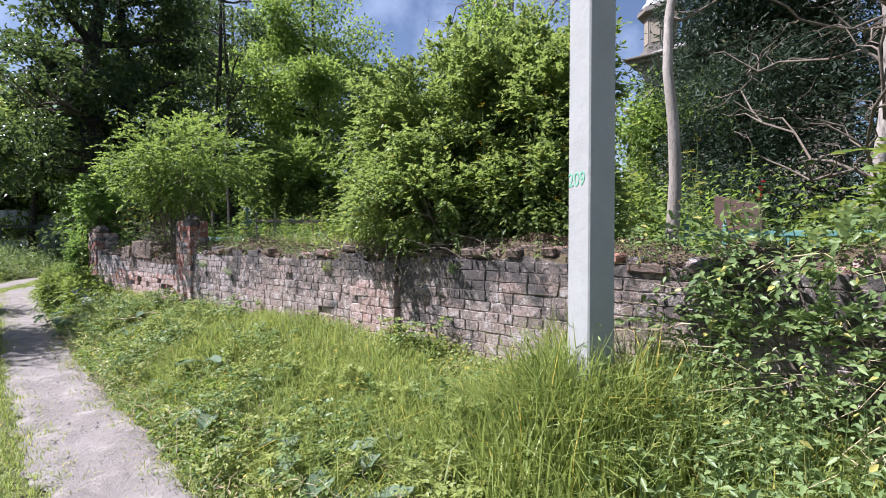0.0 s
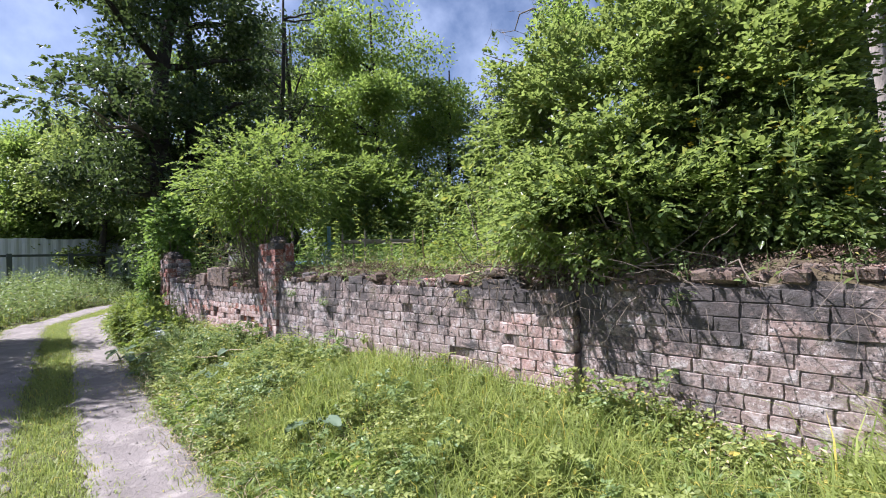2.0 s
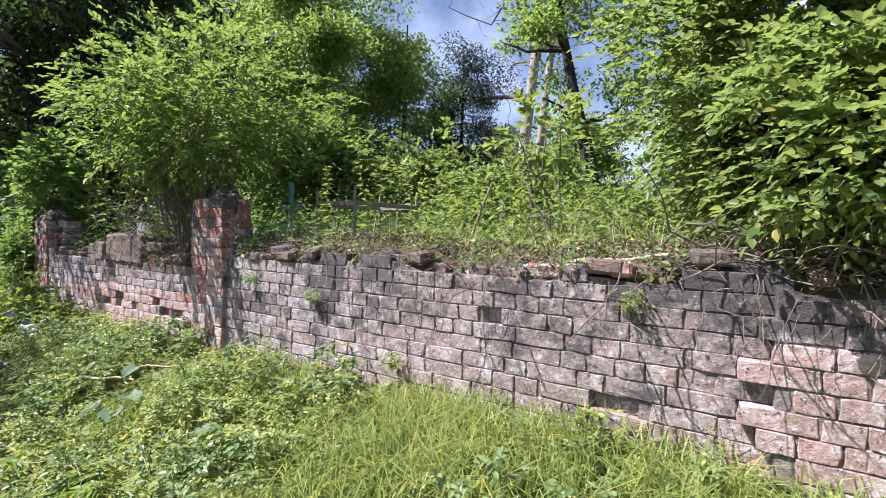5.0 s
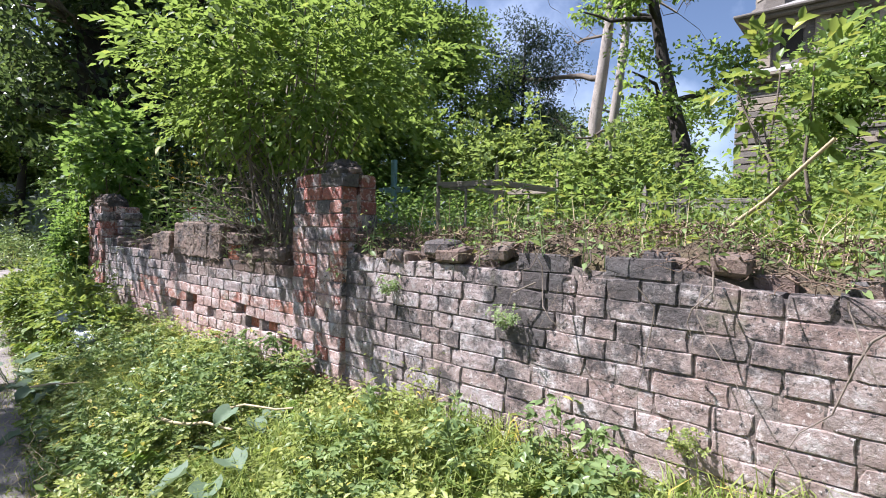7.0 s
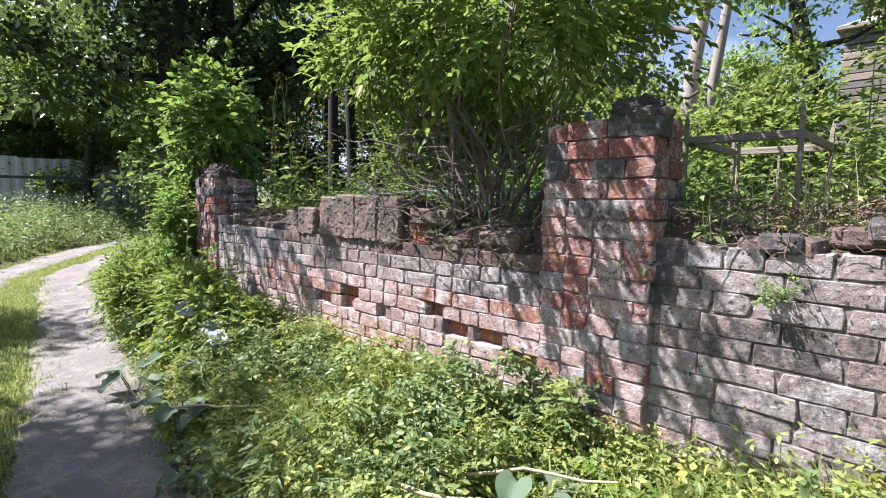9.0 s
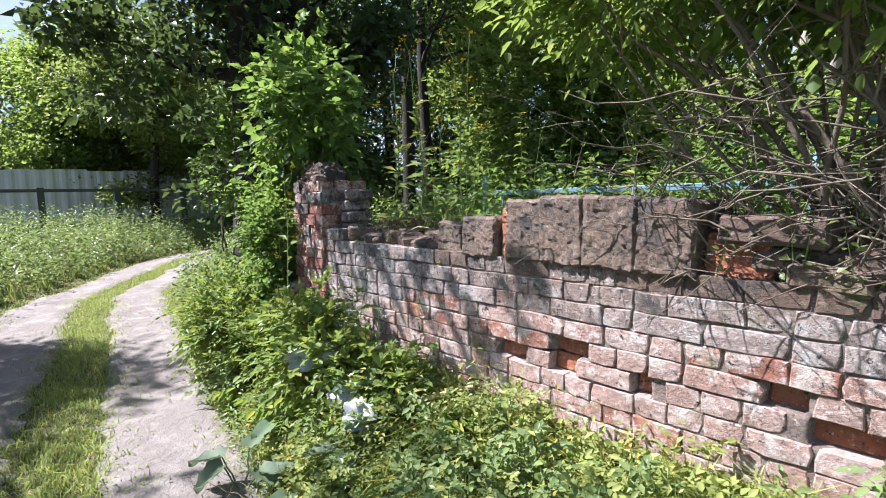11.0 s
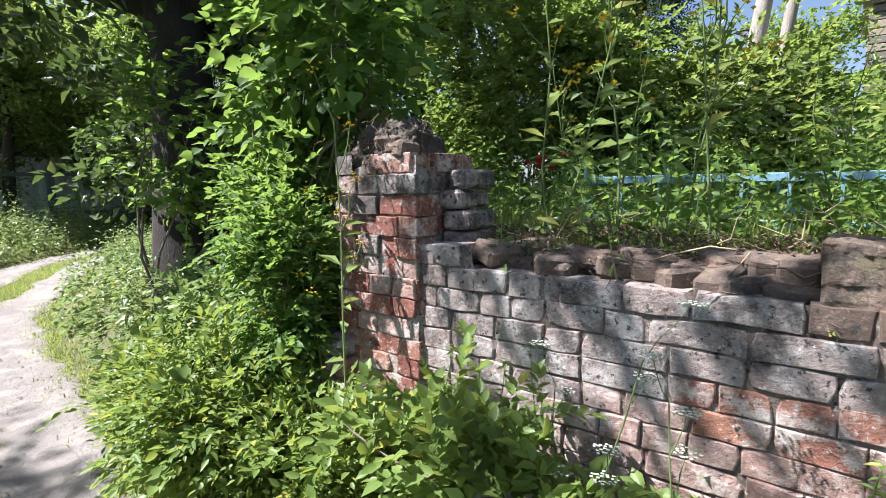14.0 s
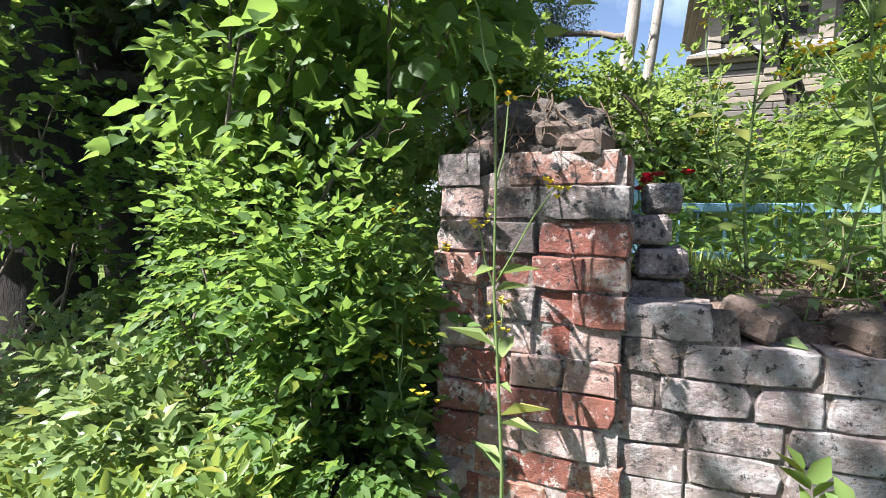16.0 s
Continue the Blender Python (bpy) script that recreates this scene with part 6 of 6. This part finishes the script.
# ---- the church beyond the graves ----
def church():
    root = tagged(new("church"), "derelict grey timber church with cornices, a lantern and peeling boards", "church")
    x0, x1, y0, y1 = -10.1, -1.0, 26.5, 34.0
    box_part("wall", (x0 + 0.3, y0 + 0.3, 0.8, x1, y1, 7.8), M_WOOD, root, "lower log wall")
    box_part("wall", (x0 + 0.75, y0 + 0.75, 7.8, x1, y1, 10.3), M_WOOD, root, "upper plastered wall")
    rr = random.Random(3)
    z = 1.0
    while z < 7.7:
        a = x0 + 0.05
        while a < x1 - 1:
            b = min(x1, a + rr.uniform(2.5, 4.5))
            if rr.random() > 0.06:
                box_part("board", (a, y0 + 0.12 + rr.uniform(0, 0.08), z, b - 0.03, y0 + 0.3, z + 0.25 + rr.uniform(-0.02, 0.02)), rr.choice((M_WOOD, M_WOOD, M_WOOD_PALE)), root, "", 0.02)
            a = b
        box_part("board", (x0 + 0.12, y0 + 0.3, z, x0 + 0.3, y1, z + 0.25), rr.choice((M_WOOD, M_WOOD_PALE)), root, "", 0.02)
        z += 0.28
    for lo, hi, out in ((7.75, 7.95, 0.1), (7.95, 8.1, -0.15), (10.25, 10.45, 0.35), (10.45, 10.6, 0.05), (10.6, 10.72, -0.15)):
        box_part("cornice", (x0 + out, y0 + out, lo, x1, y1, hi), M_WOOD_PALE if hi < 8.2 else M_WOOD, root, "", 0.03)
    bm = bmesh.new()
    vs = [bm.verts.new(p) for p in ((x0 - 0.15, y0 - 0.15, 8.1), (x1, y0 - 0.15, 8.1), (x1, y0 + 0.8, 8.55), (x0 + 0.75, y0 + 0.8, 8.55))]
    bm.faces.new(vs)
    part("roof_skirt", bm, M_ROOF, root, "worn grey sheet roofing")
    for k in range(5):
        xx = x0 + 0.7 + k * 2.0
        box_part("pilaster", (xx, y0 + 0.6, 8.5, xx + 0.5, y0 + 0.78, 10.25), M_WOOD_PALE, root, "peeling pale pilaster", 0.02)
        w = part("window", boxed(bmesh.new(), xx + 0.8, y0 + 0.7, 8.8, xx + 1.6, y0 + 0.76, 9.9, None, 0.01), M_DARK, root, "dark empty window")
        box_part("frame", (xx + 0.72, y0 + 0.66, 9.9, xx + 1.68, y0 + 0.75, 10.02), M_WOOD_PALE, w)
    for xx, zz in ((-8.2, 3.5), (-5.2, 3.5)):
        w = part("window", boxed(bmesh.new(), xx, y0 + 0.05, zz, xx + 1.0, y0 + 0.11, zz + 1.6, None, 0.01), M_DARK, root, "dark empty window")
        box_part("frame", (xx - 0.1, y0 + 0.0, zz + 1.6, xx + 1.1, y0 + 0.11, zz + 1.75), M_WOOD_PALE, w)
    bm = bmesh.new()
    a = [bm.verts.new(p) for p in ((x0 + 1.2, y0 - 0.1, 10.72), (x1, y0 - 0.1, 10.72), (x1, y1, 14.2), (-4.0, y1, 14.2))]
    bm.faces.new(a)
    part("roof", bm, M_ROOF, root, "sloping grey sheet roof")
    for rad, lo, hi, mat, nm in ((1.0, 10.7, 11.3, M_WOOD, "lantern_base"), (0.82, 11.3, 13.2, M_WOOD, "lantern"), (1.15, 13.2, 13.45, M_WOOD, "lantern_cornice")):
        bm = bmesh.new()
        vs = bmesh.ops.create_cone(bm, cap_ends=True, segments=8, radius1=rad * 1.03, radius2=rad, depth=hi - lo)["verts"]
        bmesh.ops.transform(bm, matrix=pose(-8.9, 28.2, (lo + hi) / 2, 0, 0, 22.5), verts=vs)
        ob = part(nm, bm, mat, root)
        if nm == "lantern":
            for k in range(8):
                m = pose(-8.9, 28.2, 0, 0, 0, k * 45)
                box_part("shutter", (-0.22, -0.81, 11.6, 0.22, -0.76, 12.9), M_WOOD_PALE, ob, "", 0.01, m)
    bm = bmesh.new()
    prof = [(1.1, 13.45), (0.95, 13.7), (0.75, 13.9), (0.7, 14.3), (0.8, 14.7), (0.62, 15.3), (0.3, 15.8), (0.06, 16.4)]
    rows = [[bm.verts.new((-8.9 + q * math.cos(t * math.pi / 8), 28.2 + q * math.sin(t * math.pi / 8), zz)) for t in range(16)] for q, zz in prof]
    for p, q in zip(rows, rows[1:]):
        for t in range(16):
            bm.faces.new((p[t], p[(t + 1) % 16], q[(t + 1) % 16], q[t]))
    part("dome", bm, M_ROOF, root, "small dark weathered dome", True)


church()

# leafy trees beside and behind the walker; two unseen ones added to shade the track
tree("linden_tree", (-13.3, -2.7, 0), 8.2, 1.9, 0.16, 61, M_LEAF_TREE, M_BARK, "unseen leafy linden added at the meadow's edge to shade the track", 95, 260, 0.12, 0.45, (0, 0), 10, 0, 0.9)
tree("linden_tree", (-37.0, -7.0, 0), 11, 4.5, 0.25, 62, M_LEAF_MAPLE, M_BARK, "leafy tree behind the grey fence", 130, 220, 0.2, 0.05, (0, 0), 12, 0, 1.4)
tree("linden_tree", (-29.5, 11.0, 0), 13, 4.0, 0.25, 63, M_LEAF_MAPLE, M_BARK, "leafy tree beyond the bend of the track", 180, 240, 0.18, 0.02, (0, 0), 12, 0, 1.3)
tree("maple_tree", (-23.5, 17.0, 0.3), 11, 4.0, 0.2, 64, M_LEAF_TREE, M_BARK, "leafy maple deep in the graveyard", 170, 240, 0.18, 0.02, (0, 0), 12, 0, 1.3)
tree("maple_tree", (-12.6, 22.5, 0.9), 6.5, 2.2, 0.15, 65, M_LEAF_MAPLE, M_BARK, "leafy maple beside the church", 90, 240, 0.16, 0.05, (0, 0), 9, 0, 0.9)
tree("maple_tree", (-4.6, 18.0, 0.9), 6.0, 2.4, 0.15, 66, M_LEAF_MAPLE, M_BARK, "leafy maple before the church", 100, 240, 0.15, 0.05, (0, 0), 9, 0, 0.9)
tree("maple_tree", (-17.0, 26.0, 0.9), 6.5, 3.2, 0.15, 67, M_LEAF_TREE, M_BARK, "leafy maple far behind the graves", 90, 240, 0.2, 0.02, (0, 0), 9, 0, 1.2)
tree("linden_tree", (-35.5, 3.6, 0), 9, 3.2, 0.22, 68, M_LEAF_MAPLE, M_BARK, "leafy tree behind the grey fence", 150, 240, 0.19, 0.05, (0, 0), 12, 0, 1.2)
tree("linden_tree", (-34.5, 8.5, 0), 10, 4.0, 0.22, 69, M_LEAF_BUSH, M_BARK, "leafy tree behind the grey fence", 110, 240, 0.19, 0.02, (0, 0), 12, 0, 1.3)
tree("hedge_tree", (-33.6, 3.4, 0), 5.6, 2.0, 0.12, 70, M_LEAF_MAPLE, M_BARK, "low leafy tree just behind the grey fence", 80, 220, 0.17, 0.3, (0, 0), 8, 0, 1.0)
tree("hedge_tree", (-33.8, 6.6, 0), 6.5, 2.2, 0.12, 71, M_LEAF_BUSH, M_BARK, "low leafy tree just behind the grey fence", 90, 220, 0.17, 0.25, (0, 0), 8, 0, 1.0)
tree("hedge_tree", (-34.5, -4.5, 0), 4.2, 1.8, 0.12, 72, M_LEAF_MAPLE, M_BARK, "low leafy tree just behind the grey fence", 60, 220, 0.17, 0.4, (0, 0), 8, 0, 0.9)
tree("linden_tree", (-17.2, -3.2, 0), 8.5, 2.0, 0.16, 73, M_LEAF_TREE, M_BARK, "unseen leafy linden added at the meadow's edge to shade the track", 100, 260, 0.12, 0.45, (0, 0), 10, 0, 0.8)
